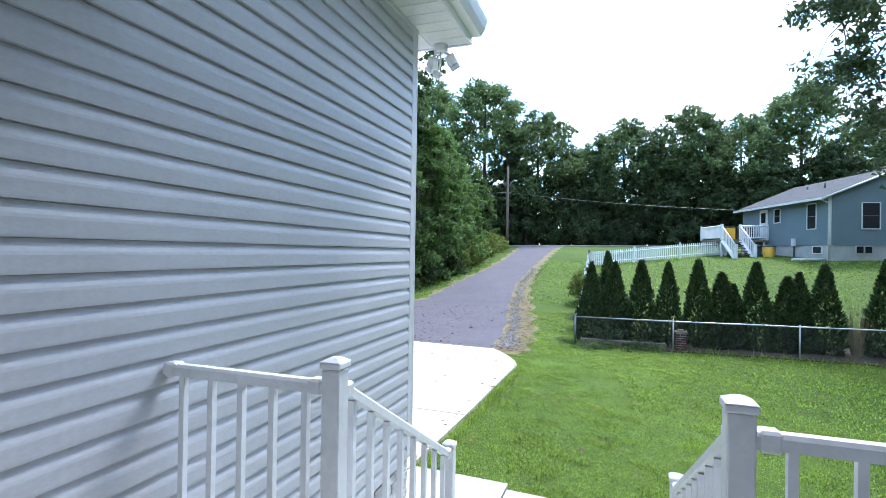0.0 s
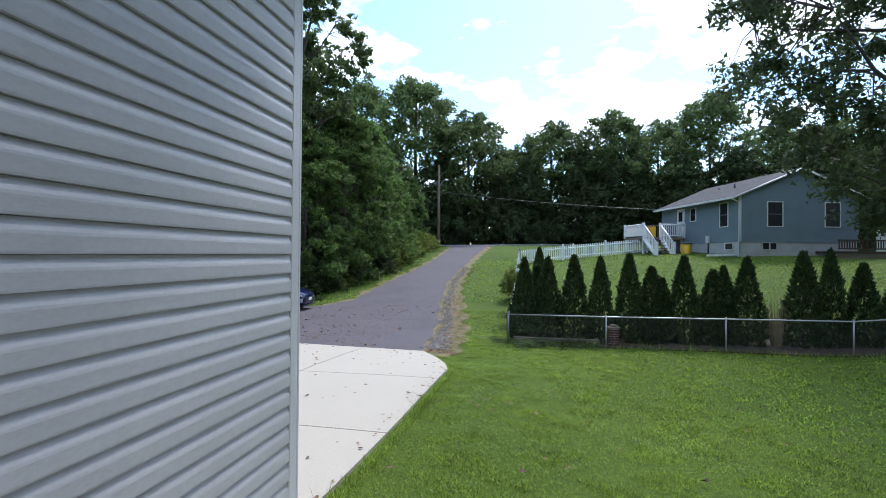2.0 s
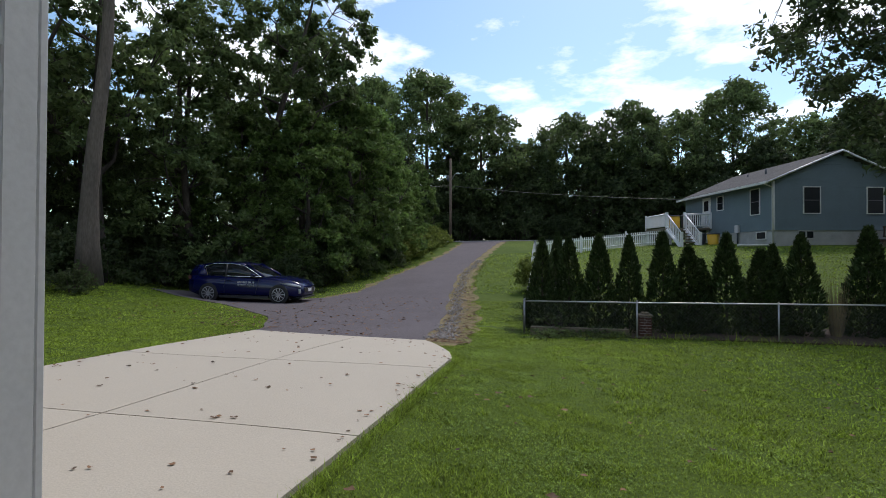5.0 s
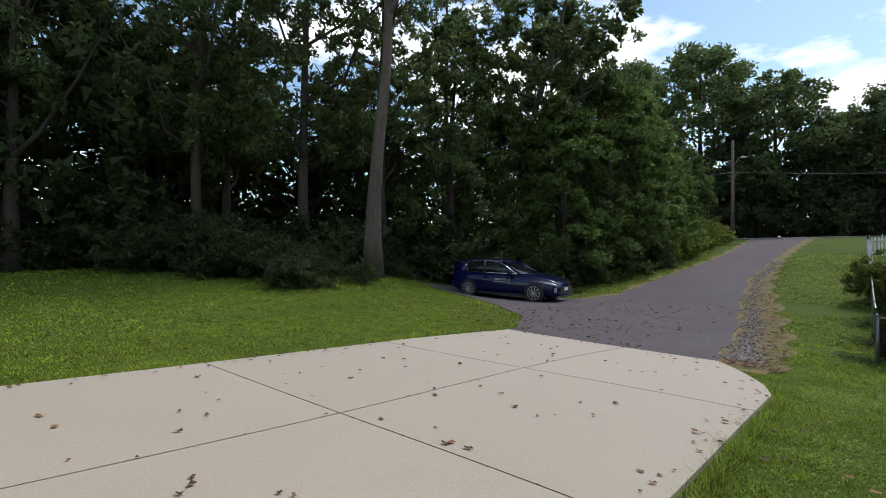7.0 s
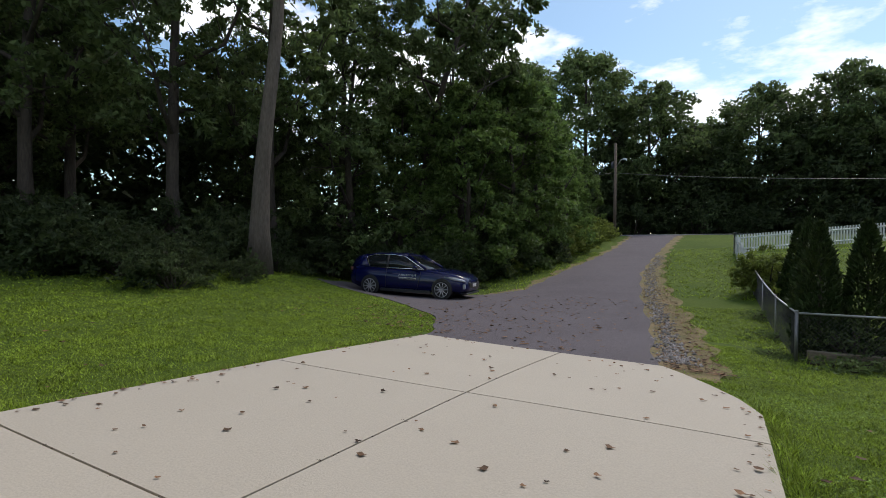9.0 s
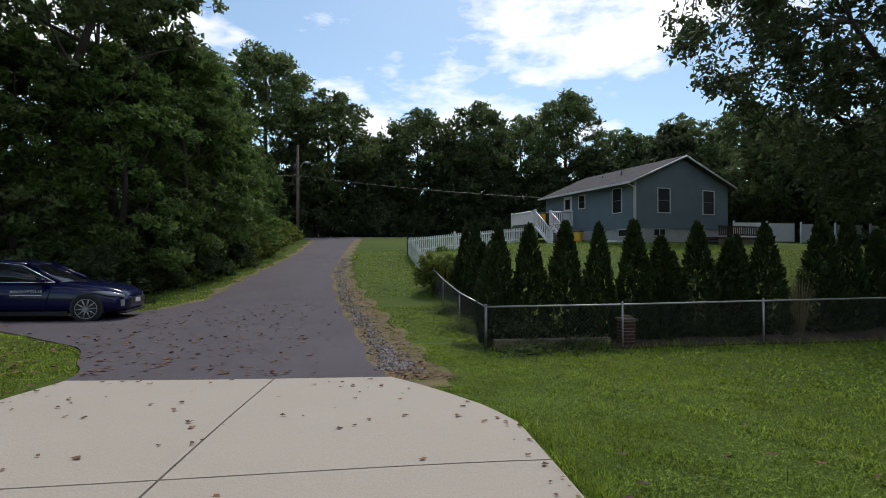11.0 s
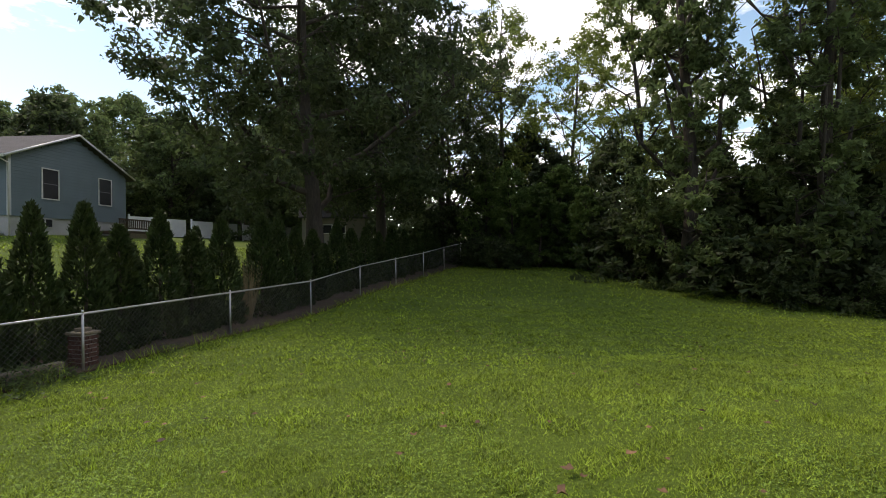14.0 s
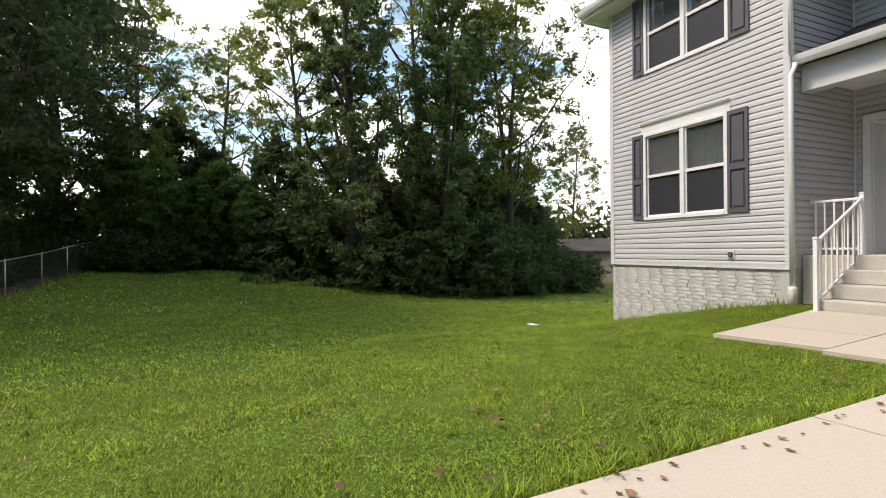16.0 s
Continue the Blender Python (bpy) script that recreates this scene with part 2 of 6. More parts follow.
def part(name, bm, mat, parent, label="", m=None):
    """One mesh as a part of a thing."""
    ob = new(name, bm if isinstance(bm, bpy.types.Mesh) else done(name, bm, mat))
    ob.parent = parent
    if m is not None:
        ob.matrix_basis = m
    return tagged(ob, label)


def thing(name, label, category, m=None, group="", kind=""):
    ob = new(name)
    ob.empty_display_size = 0.2
    if m is not None:
        ob.matrix_basis = m
    return tagged(ob, label, category, group, kind)


def solid(name, bm, mat, label, category="", kind="structure", m=None):
    ob = new(name, done(name, bm, mat))
    if m is not None:
        ob.matrix_basis = m
    return tagged(ob, label, category, "", kind)


def fast_mesh(name, verts, faces, mat, smooth=False):
    """A mesh from arrays; faces is n by 3 or n by 4."""
    me = bpy.data.meshes.new(name)
    n, k = faces.shape
    me.vertices.add(len(verts))
    me.vertices.foreach_set("co", np.asarray(verts, np.float32).ravel())
    me.loops.add(n * k)
    me.loops.foreach_set("vertex_index", faces.astype(np.int32).ravel())
    me.polygons.add(n)
    me.polygons.foreach_set("loop_start", np.arange(0, n * k, k, dtype=np.int32))
    if smooth:
        me.polygons.foreach_set("use_smooth", np.ones(n, bool))
    me.update(calc_edges=True)
    me.materials.append(mat)
    return me


# ---- the lie of the land ----
KNOTS = np.array([(-2.9, 2.9, 0), (-2.9, 8.7, -0.25), (-0.3, 6.3, -0.10), (0.4, 11.3, -0.45), (5.8, 11.1, -0.39), (8.6, 11.1, -0.37), (11.2, 11.1, -0.15),
                  (16, 11.1, 0.03), (25, 11, 0.45), (2.4, -1.7, 0.24), (1.2, -0.6, 0.16), (6.1, -1.7, -0.52), (7.3, -0.4, -0.66), (15, -5, -0.95),
                  (16, -14, -1.1), (-9, 15.5, -0.31), (-5, 23, 0.25), (-5, 31, 1.05), (-6, 44, 2.5), (-6, 51, 2.95), (20, 52, 2.95), (12.2, 28, 1.95),
                  (20, 29, 2.0), (-13.3, 12.2, 0.50), (-24, 6, 0.75), (-13.0, 7.7, 0.20), (-11.4, 15.4, -0.27), (-6, 0, 0.12), (22, 4, 0.2)])


def land(x, y):
    """Ground height, a thin plate through a few levels, level far away."""
    x, y = np.clip(np.asarray(x, float), -26, 30), np.clip(np.asarray(y, float), -16, 53)
    d = np.hypot(x[..., None] - KNOTS[:, 0], y[..., None] - KNOTS[:, 1]) + 1e-9
    return (d**2 * np.log(d)) @ LAND_W[:-3] + LAND_W[-3] + LAND_W[-2] * x + LAND_W[-1] * y


_d = np.hypot(*(KNOTS[:, None, :2] - KNOTS[None, :, :2]).transpose(2, 0, 1)) + 1e-9
_a = np.zeros((len(KNOTS) + 3, len(KNOTS) + 3))
_a[:-3, :-3] = _d**2 * np.log(_d) + 0.4 * np.eye(len(KNOTS))
_a[:-3, -3], _a[:-3, -2:] = 1, KNOTS[:, :2]
_a[-3:, :-3] = _a[:-3, -3:].T
LAND_W = np.linalg.solve(_a, np.r_[KNOTS[:, 2], 0, 0, 0])


def gz(x, y):
    return float(land(x, y))


def spaced(a, fine0, fine1, b, step):
    inner = np.arange(fine0, fine1 + step / 2, step)
    return np.r_[-np.geomspace(-a, -fine0, 14)[:-1] if fine0 < 0 else np.linspace(a, fine0, 14)[:-1], inner, np.geomspace(fine1, b, 14)[1:]]


gx, gy = spaced(-900, -26, 30, 900, 0.5), spaced(-900, -16, 54, 900, 0.5)
X, Y = np.meshgrid(gx, gy)
Z = land(X, Y) + 0.002 * np.sin(X * 1.7 + np.sin(Y)) * np.cos(Y * 1.3) * (np.abs(X) < 30)
nx, ny = len(gx), len(gy)
i, j = np.meshgrid(np.arange(nx - 1), np.arange(ny - 1))
q = (j * nx + i).ravel()
ground = new("ground", fast_mesh("ground", np.stack([X, Y, Z], -1).reshape(-1, 3), np.stack([q, q + 1, q + 1 + nx, q + nx], -1), M_LAWN, True))
tagged(ground, "mown green lawn sloping between house and woods", "ground", "", "structure")


def sheet(name, inside, x0, x1, y0, y1, lift, step=0.25, skirt=0.12):
    """A paved sheet lying on the ground; inside(y) gives its left and right edge. It has a rim as thick as skirt."""
    bm = bmesh.new()
    rows = []
    n = max(2, int((y1 - y0) / step))
    m = max(2, int((x1 - x0) / step / 1.5))
    for a in range(n + 1):
        y = y0 + (y1 - y0) * a / n
        l, r = inside(y)
        rows.append([bm.verts.new((x, y, gz(x, y) + lift)) for x in (l + (r - l) * b / m for b in range(m + 1))])
    for p, s in zip(rows, rows[1:]):
        for b in range(m):
            bm.faces.new((p[b], p[b + 1], s[b + 1], s[b]))
    rim = [e for e in bm.edges if e.is_boundary]
    ext = bmesh.ops.extrude_edge_only(bm, edges=rim)["geom"]
    for v in ext:
        if isinstance(v, bmesh.types.BMVert):
            v.co.z -= skirt
    return bm


def lerp(v, xs, ys):
    return float(np.interp(v, xs, ys))


# asphalt drive: from the slab, past the parking bay, up to the road
DR_Y = (8.4, 8.9, 13.5, 18.1, 24, 31, 46.5, 49.6)
DR_R = (-1.40, -1.50, -2.10, -2.93, -3.75, -4.0, -3.95, -3.4)
DL_Y = (8.4, 9.4, 10.2, 11.2, 12.2, 13.0, 14.0, 14.6, 16.2, 16.9, 17.6, 19.2, 24.8, 36, 44.6, 49.6)
DL_X = (-5.2, -5.45, -5.85, -6.6, -7.9, -9.4, -12.3, -13.6, -13.4, -9.2, -7.9, -7.3, -7.35, -6.9, -7.3, -8.4)
asphalt = solid("drive_asphalt", sheet("a", lambda y: (lerp(y, DL_Y, DL_X) + 0.08 * math.sin(y * 3), lerp(y, DR_Y, DR_R) + 0.05 * math.sin(y * 2.3)), -14, -1, 8.4, 49.6, 0.022), M_ASPHALT,
                "dark grey asphalt driveway strewn with dry leaves")
road = solid("road", sheet("r", lambda y: (-120, 120), -120, 120, 49.4, 55.0, 0.03, 1.0), M_ROAD, "grey asphalt road crossing beyond the driveway")
verge = solid("dry_verge", sheet("v", lambda y: (lerp(y, DR_Y, DR_R) - 0.1, lerp(y, (8.0, 8.6, 12.2, 16.2, 22.4, 31, 47), (-0.55, -0.62, -0.85, -1.5, -2.7, -3.45, -3.4)) + 0.12 * math.sin(y * 2.9)), -4, -1, 8.0, 47, 0.012), M_DRYGRASS,
              "strip of dry grass and gravel beside the drive")
verge_l = solid("dry_verge_woodside", sheet("v", lambda y: (lerp(y, DL_Y, DL_X) - 0.32 - 0.14 * math.sin(y * 2.1) - 0.08 * math.sin(y * 5.3), lerp(y, DL_Y, DL_X) + 0.15), -9, -7, 17.4, 47, 0.012), M_DRYGRASS,
                "strip of dry grass along the drive by the woods")

# concrete apron in panels, with open joints
apron = thing("driveway_apron", "pale concrete driveway apron in jointed panels", "driveway", kind="structure")
AX, AY, J = (-5.40, -2.78, -0.35), (0.03, 2.745, 5.47, 8.57), 0.009


def apron_right(y):
    return lerp(y, (6.0, 6.33, 6.9, 7.5, 8.1, 8.7, 9.3), (-0.35, -0.36, -0.52, -0.78, -1.08, -1.44, -1.60))


for a in range(2):
    for b in range(3):
        y0, y1 = AY[b] + J, AY[b + 1] - J
        if b == 2:
            y1 = 8.57
        x0, x1 = AX[a] + J, AX[a + 1] - J
        part("slab", sheet("s", (lambda y, p=x0, q=x1, a=a: (p, min(q, apron_right(y))) if a else (p + lerp(y, (3, 6, 8.6), (0, 0.06, 0.26)), q)), x0, x1, y0, y1, 0.040, 0.2), M_CONCRETE, apron)
walkway = thing("walkway", "pale concrete walkway from steps to driveway", "walkway", kind="structure")
for x0, x1, y0, y1 in ((-0.341, 0.57, 0.03, 0.92), (0.585, 1.78, 0.03, 0.80), (0.02, 0.57, -1.1, 0.02), (0.585, 1.78, -1.1, 0.02)):
    part("slab", sheet("s", lambda y, p=x0, q=x1: (p, q), x0, x1, y0, y1, 0.042, 0.2), M_CONCRETE, walkway)


# ---- walls with lapped siding ----
def siding(parent, m, length, z0, z1, openings, mat, course=0.1016, proud=0.020):
    """Courses of lapped siding on a wall: x runs along it, y points out. Openings are (x0, x1, z0, z1)."""
    whole = None
    n = int(round((z1 - z0) / course))
    for k in range(n):
        za = z0 + k * course
        cuts = [(0.0, length)]
        for a, b, c, d in openings:
            if c < za + course / 2 < d:
                cuts = [s for p, q in cuts for s in ((p, min(q, a)), (max(p, b), q)) if s[1] - s[0] > 0.01]
        if cuts == [(0.0, length)] and whole:
            me = whole
        else:
            bm = bmesh.new()
            h = course
            for p, q in cuts:
                extrude([(0.0, 0.0), (proud, 0.0), (proud * 1.05, h * 0.08), (proud * 1.0, h * 0.52), (proud * 0.90, h * 0.62), (proud * 0.70, h * 0.73), (proud * 0.44, h * 0.84), (proud * 0.22, h * 0.97), (0.0, h * 0.99)], p, q, bm)
            me = done("siding_course", bm, mat)
            if cuts == [(0.0, length)]:
                whole = me
        part("siding_course", me, mat, parent, m=m @ pose(0, 0, za))


def wall_core(name, m, length, z0, z1, openings, mat, label, thick=0.15):
    """The wall behind the siding, with its openings cut through."""
    xs = sorted({0.0, length, *(v for o in openings for v in o[:2])})
    zs = sorted({z0, z1, *(v for o in openings for v in o[2:])})
    bm = bmesh.new()
    for a, b in zip(xs, xs[1:]):
        for c, d in zip(zs, zs[1:]):
            if not any(o[0] < (a + b) / 2 < o[1] and o[2] < (c + d) / 2 < o[3] for o in openings):
                box(bm, a, -thick, c, b, 0, d)
    return solid(name, bm, mat, label, m=m)


def block_veneer(parent, m, length, z0, z1, mat, bw=0.30, bh=0.066):
    """Courses of rough blocks as pieces of a foundation wall."""
    shapes = []
    for s in range(4):
        bm = box(bmesh.new(), 0, 0, 0, bw - 0.007, 0.010 + 0.002 * s, bh - 0.006)
        bmesh.ops.bevel(bm, geom=[e for e in bm.edges if min(v.co.y for v in e.verts) > 0.005], offset=0.003, segments=1, affect="EDGES")
        shapes.append(done("block", bm, mat))
    rng = random.Random(5)
    rows = int((z1 - z0) / bh)
    for r in range(rows):
        x = -rng.random() * bw * 0.5
        while x < length - 0.05:
            w = min(bw, length - x)
            ob = part("block", rng.choice(shapes), mat, parent, m=m @ pose(max(x, 0), 0, z1 - (r + 1) * bh))
            ob.scale.x = (w - max(0, -x)) / bw
            x += bw


W_GAR = pose(0, 0, 0, 0, 0, -90)
W_FAC = pose(2.39, -1.693, 0)
W_RET = pose(2.39, -3.35, 0, 0, 0, 90)
W_BAK = pose(0, -3.35, 0)
FND, EAVE_G, EAVE_M = 0.674, 3.80, 6.10
# openings in wall coordinates
WIN_LO, WIN_UP = (1.03, 2.69, 1.70, 3.28), (1.00, 2.66, 4.58, 6.02)
DOOR = (1.10, 2.14, 0.964, 3.05)
WIN_BK = (0.55, 1.30, 4.75, 5.95)

g_wall = wall_core("wall_garage_side", W_GAR, 3.5, FND, EAVE_G, [], M_WALLIN, "grey vinyl sided garage wall beside the porch")
siding(g_wall, Matrix(), 3.35, 0.640, EAVE_G - 0.012, [], M_SIDING, 0.0961)
f_wall = wall_core("wall_front", W_FAC, 3.66, FND + 0.1, EAVE_M, [WIN_LO, WIN_UP], M_WALLIN, "light grey vinyl sided house front")
siding(f_wall, Matrix(), 3.66, FND + 0.1, EAVE_M, [WIN_LO, WIN_UP], M_SIDING)
r_wall = wall_core("wall_porch_side", W_RET, 1.66, 0.1, EAVE_M, [], M_WALLIN, "grey vinyl sided wall beside the porch")
siding(r_wall, Matrix(), 1.66, FND + 0.1, EAVE_M, [], M_SIDING)
b_wall = wall_core("wall_porch_back", W_BAK, 2.39, 0.1, EAVE_M, [DOOR, WIN_BK], M_WALLIN, "grey vinyl sided wall round the front door")
siding(b_wall, Matrix(), 2.39, 0.97, EAVE_M, [(DOOR[0] - 0.12, DOOR[1] + 0.12, 0, DOOR[3] + 0.14), WIN_BK], M_SIDING)
# plain walls that close both blocks
solid("wall_east", boxes((5.90, -11, -1.2, 6.05, -1.85, EAVE_M)), M_SIDING, "grey house side wall")
solid("wall_south", boxes((-7, -11.15, -1.2, 6.05, -11, EAVE_M)), M_SIDING, "grey house rear wall")
solid("wall_garage_front", boxes((-6.6, -0.15, 0.0, -0.15, 0.0, EAVE_G)), M_SIDING, "grey garage front wall")
solid("wall_garage_west", boxes((-6.75, -11, -0.2, -6.6, 0.0, EAVE_G)), M_SIDING, "grey garage far wall")
solid("wall_upper_west", boxes((-0.15, -11, EAVE_G, 0.0, -3.5, EAVE_M)), M_SIDING, "grey upper wall above the garage")
solid("floor_inside", boxes((-6.6, -11, 0.80, 5.9, -3.51, 0.95), (2.54, -3.51, 0.80, 5.9, -1.85, 0.95)), M_BROWNWOOD, "brown wooden floor inside the house")
solid("garage_floor", boxes((-6.6, -3.5, -0.10, -0.15, -0.15, 0.12), (-6.6, -11, -0.10, -0.15, -3.5, 0.12)), M_STEP, "plain concrete garage floor")
solid("ceiling_inside", boxes((0, -11, 3.55, 5.9, -3.51, 3.7), (2.54, -3.51, 3.55, 5.9, -1.85, 3.7)), M_WALLIN, "plain ceiling inside the house")
# foundations
fnd_front = solid("foundation_front", boxes((0, -0.14, -0.9, 3.66, -0.02, FND + 0.1)), M_MORTAR, "rough grey block-faced foundation", m=W_FAC)
block_veneer(fnd_front, pose(0, -0.02, 0), 3.66, -0.55, FND + 0.095, M_STONE)
fnd_gar = solid("foundation_garage", boxes((0, -0.14, -0.2, 3.4, -0.02, FND)), M_MORTAR, "rough grey block-faced garage foundation", m=W_GAR)
block_veneer(fnd_gar, pose(0, -0.02, 0), 2.2, 0.05, FND - 0.005, M_STONE)
# corner boards and starter strips
for nm, bm, m in (("corner_trim_garage", boxes((-0.075, 0.0, FND - 0.02, 0.022, 0.022, EAVE_G), (0.0, -0.075, FND - 0.02, 0.022, 0.0, EAVE_G), bevel=0.004), Matrix()),
                  ("corner_trim_front", boxes((2.366, -1.671, FND + 0.08, 2.46, -1.665, EAVE_M), (2.362, -1.76, FND + 0.08, 2.37, -1.671, EAVE_M)), Matrix()),
                  ("corner_trim_east", boxes((5.97, -1.671, FND + 0.08, 6.07, -1.665, EAVE_M), (6.052, -1.8, FND + 0.08, 6.07, -1.671, EAVE_M)), Matrix()),
                  ("corner_trim_porch", boxes((2.34, -3.35, 0.97, 2.372, -3.318, EAVE_M)), Matrix())):
    solid(nm, bm, M_TRIM, "narrow grey vinyl corner trim", m=m)
solid("sill_trim_front", boxes((0, 0, FND + 0.07, 3.66, 0.03, FND + 0.1)), M_TRIM, "grey strip under the siding", m=W_FAC)


def window_unit(name, wall, m, o, label, lites=2, crown=True):
    """A vinyl double window in an opening: frame, mullion, sashes, panes, screens, header."""
    a, b, c, d = o
    w = thing(name, label, "window", m=m, kind="structure")
    f = 0.065
    part("window_frame", boxes((a - f, -0.06, c - f, a, 0.045, d + f), (b, -0.06, c - f, b + f, 0.045, d + f), (a, -0.06, d, b, 0.045, d + f), (a, -0.06, c - f, b, 0.05, c), bevel=0.006), M_WHITE, w)
    step = (b - a) / lites
    for k in range(1, lites):
        part("mullion", boxes((a + k * step - 0.045, -0.06, c, a + k * step + 0.045, 0.04, d), bevel=0.005), M_WHITE, w)
    mid = (c + d) / 2
    for k in range(lites):
        p, q = a + k * step + (0.045 if k else 0), a + (k + 1) * step - (0.045 if k < lites - 1 else 0)
        part("sash", boxes((p, -0.05, mid - 0.028, q, 0.012, mid + 0.028), (p, -0.05, c, p + 0.03, 0.0, d), (q - 0.03, -0.05, c, q, 0.0, d), (p + 0.03, -0.05, d - 0.03, q - 0.03, 0.0, d), (p + 0.03, -0.05, c, q - 0.03, 0.0, c + 0.035)), M_WHITE, w)
        for s, e in ((c + 0.035, mid - 0.028), (mid + 0.028, d - 0.03)):
            pane = part("pane", boxes((p + 0.03, -0.034, s, q - 0.03, -0.028, e)), M_GLASS, w)
            pane.visible_shadow = False
        part("insect_screen", boxes((p + 0.03, -0.022, c + 0.035, q - 0.03, -0.019, mid - 0.028)), M_SCREEN, w, "dark insect screen")
        bm = bmesh.new()
        n = 26
        top = [bm.verts.new((p + (q - p) * t / n, -0.16 + 0.02 * math.sin(t * 1.9), d)) for t in range(n + 1)]
        low = [bm.verts.new((v.co.x, v.co.y, c)) for v in top]
        for t in range(n):
            bm.faces.new((top[t], top[t + 1], low[t + 1], low[t]))
        part("curtain", bm, M_CURTAIN, w, "grey-green hanging curtain")
    if crown:
        part("header", extrude([(0, d + f), (0.03, d + f), (0.035, d + 0.21), (0.075, d + 0.245), (0.085, d + 0.275), (0, d + 0.29)], a - 0.11, b + 0.11), M_WHITE, w, "white moulded window header")
    return w


window_unit("window_1", f_wall, W_FAC, WIN_LO, "white vinyl double sash window with dark screens")
window_unit("window_2", f_wall, W_FAC, WIN_UP, "white vinyl upper double sash window with dark screens", crown=False)
window_unit("window_3", b_wall, W_BAK, WIN_BK, "white vinyl upper window above the porch", lites=1, crown=False)


def shutter(m, x0, x1, z0, z1):
    s = thing("window_shutter", "dark grey raised-panel window shutter", "shutter", m=m, group="shutters of the house front")
    mid = z0 + (z1 - z0) * 0.45
    part("panel_frame", boxes((x0, 0.018, z0, x0 + 0.05, 0.05, z1), (x1 - 0.05, 0.018, z0, x1, 0.05, z1), (x0 + 0.05, 0.018, z0, x1 - 0.05, 0.05, z0 + 0.07),
                              (x0 + 0.05, 0.018, z1 - 0.07, x1 - 0.05, 0.05, z1), (x0 + 0.05, 0.018, mid - 0.05, x1 - 0.05, 0.05, mid + 0.05)), M_SHUTTER, s)
    for a, b in ((z0 + 0.07, mid - 0.05), (mid + 0.05, z1 - 0.07)):
        bm = boxes((x0 + 0.05, 0.018, a, x1 - 0.05, 0.026, b))
        box(bm, x0 + 0.075, 0.026, a + 0.03, x1 - 0.075, 0.042, b - 0.03, bevel=0.012)
        part("panel", bm, M_SHUTTER, s)
    return s


for o in (WIN_LO, WIN_UP):
    z0, z1 = o[2] - 0.045, o[3] + 0.06
    shutter(W_FAC, o[0] - 0.42, o[0] - 0.07, z0, z1)
    shutter(W_FAC, o[1] + 0.07, o[1] + 0.34, z0, z1)
shutter(W_BAK, WIN_BK[1] + 0.07, WIN_BK[1] + 0.40, WIN_BK[2] - 0.045, WIN_BK[3])

# front door in its deep frame
door = thing("door_1", "white front door with a long glass light", "door", kind="structure")
a, b, c, d = DOOR
part("door_frame", boxes((a - 0.11, -3.35, c, a, -3.315, d + 0.12), (b, -3.35, c, b + 0.11, -3.315, d + 0.12), (a, -3.35, d, b, -3.315, d + 0.12), (a, -3.72, c, a + 0.02, -3.35, d), (b - 0.02, -3.72, c, b, -3.35, d), (a + 0.02, -3.72, d - 0.02, b - 0.02, -3.35, d), bevel=0.004), M_WHITE, door)
part("door_leaf", boxes((a + 0.02, -3.72, c + 0.02, a + 0.16, -3.67, d - 0.02), (b - 0.16, -3.72, c + 0.02, b - 0.02, -3.67, d - 0.02), (a + 0.16, -3.72, c + 0.02, b - 0.16, -3.67, c + 0.3), (a + 0.16, -3.72, d - 0.18, b - 0.16, -3.67, d - 0.02)), M_WHITE, door)
part("pane", boxes((a + 0.16, -3.70, c + 0.3, b - 0.16, -3.69, d - 0.18)), M_GLASS, door)
part("door_handle", tube([(b - 0.09, -3.66, c + 1.0), (b - 0.09, -3.62, c + 1.0), (b - 0.2, -3.62, c + 1.0)], [0.012, 0.012, 0.01]), M_CHROME, door, "metal lever handle")

# porch landing and steps
solid("porch_landing", boxes((0.02, -3.34, 0.05, 2.37, -1.93, 0.964), bevel=0.012), M_STEP, "grey concrete porch landing")
steps = thing("porch_steps", "four weathered grey concrete porch steps", "steps", kind="structure")
for k in range(3):
    z = 0.20 + 0.19 * (k + 1)
    part("step", boxes((0.58, -1.92, z - 0.19 if k else 0.05, 1.78, -1.12 - 0.262 * k, z), bevel=0.012), M_STEP, steps)


def rail_run(parent, a, b, n, drop=0.78, ends=True):
    """A top rail, a bottom rail and upright balusters from a to b."""
    a, b = Vector(a), Vector(b)
    d = (b - a).normalized()
    side = Vector((-d.y, d.x, 0)).normalized()
    up = Vector((0, 0, 1))

    def beam(p, q, w, h):
        bm = bmesh.new()
        ring = []
        for e in (p, q):
            ring.append([bm.verts.new(e + side * s * w / 2 + up * t * h / 2) for s, t in ((-1, -1), (1, -1), (1, 0.5), (0.6, 1), (-0.6, 1), (-1, 0.5))])
        for i in range(6):
            bm.faces.new((ring[0][i], ring[0][(i + 1) % 6], ring[1][(i + 1) % 6], ring[1][i]))
        bm.faces.new(ring[0][::-1])
        bm.faces.new(ring[1])
        return bm
    part("top_rail", beam(a, b, 0.040, 0.036), M_WHITE, parent)
    part("bottom_rail", beam(a - up * drop, b - up * drop, 0.030, 0.028), M_WHITE, parent)
    for k in range(n):
        p = a + (b - a) * ((k + 0.6) / (n + 0.2))
        part("baluster", boxes((p.x - 0.010, p.y - 0.010, p.z - drop + 0.01, p.x + 0.010, p.y + 0.010, p.z - 0.02)), M_WHITE, parent)
    if ends:
        for e, s in ((a, 1), (b, -1)):
            q = e + d * s * 0.03
            part("rail_bracket", boxes((q.x - 0.023, q.y - 0.023, q.z - 0.026, q.x + 0.023, q.y + 0.023, q.z + 0.023), bevel=0.007), M_WHITE, parent)


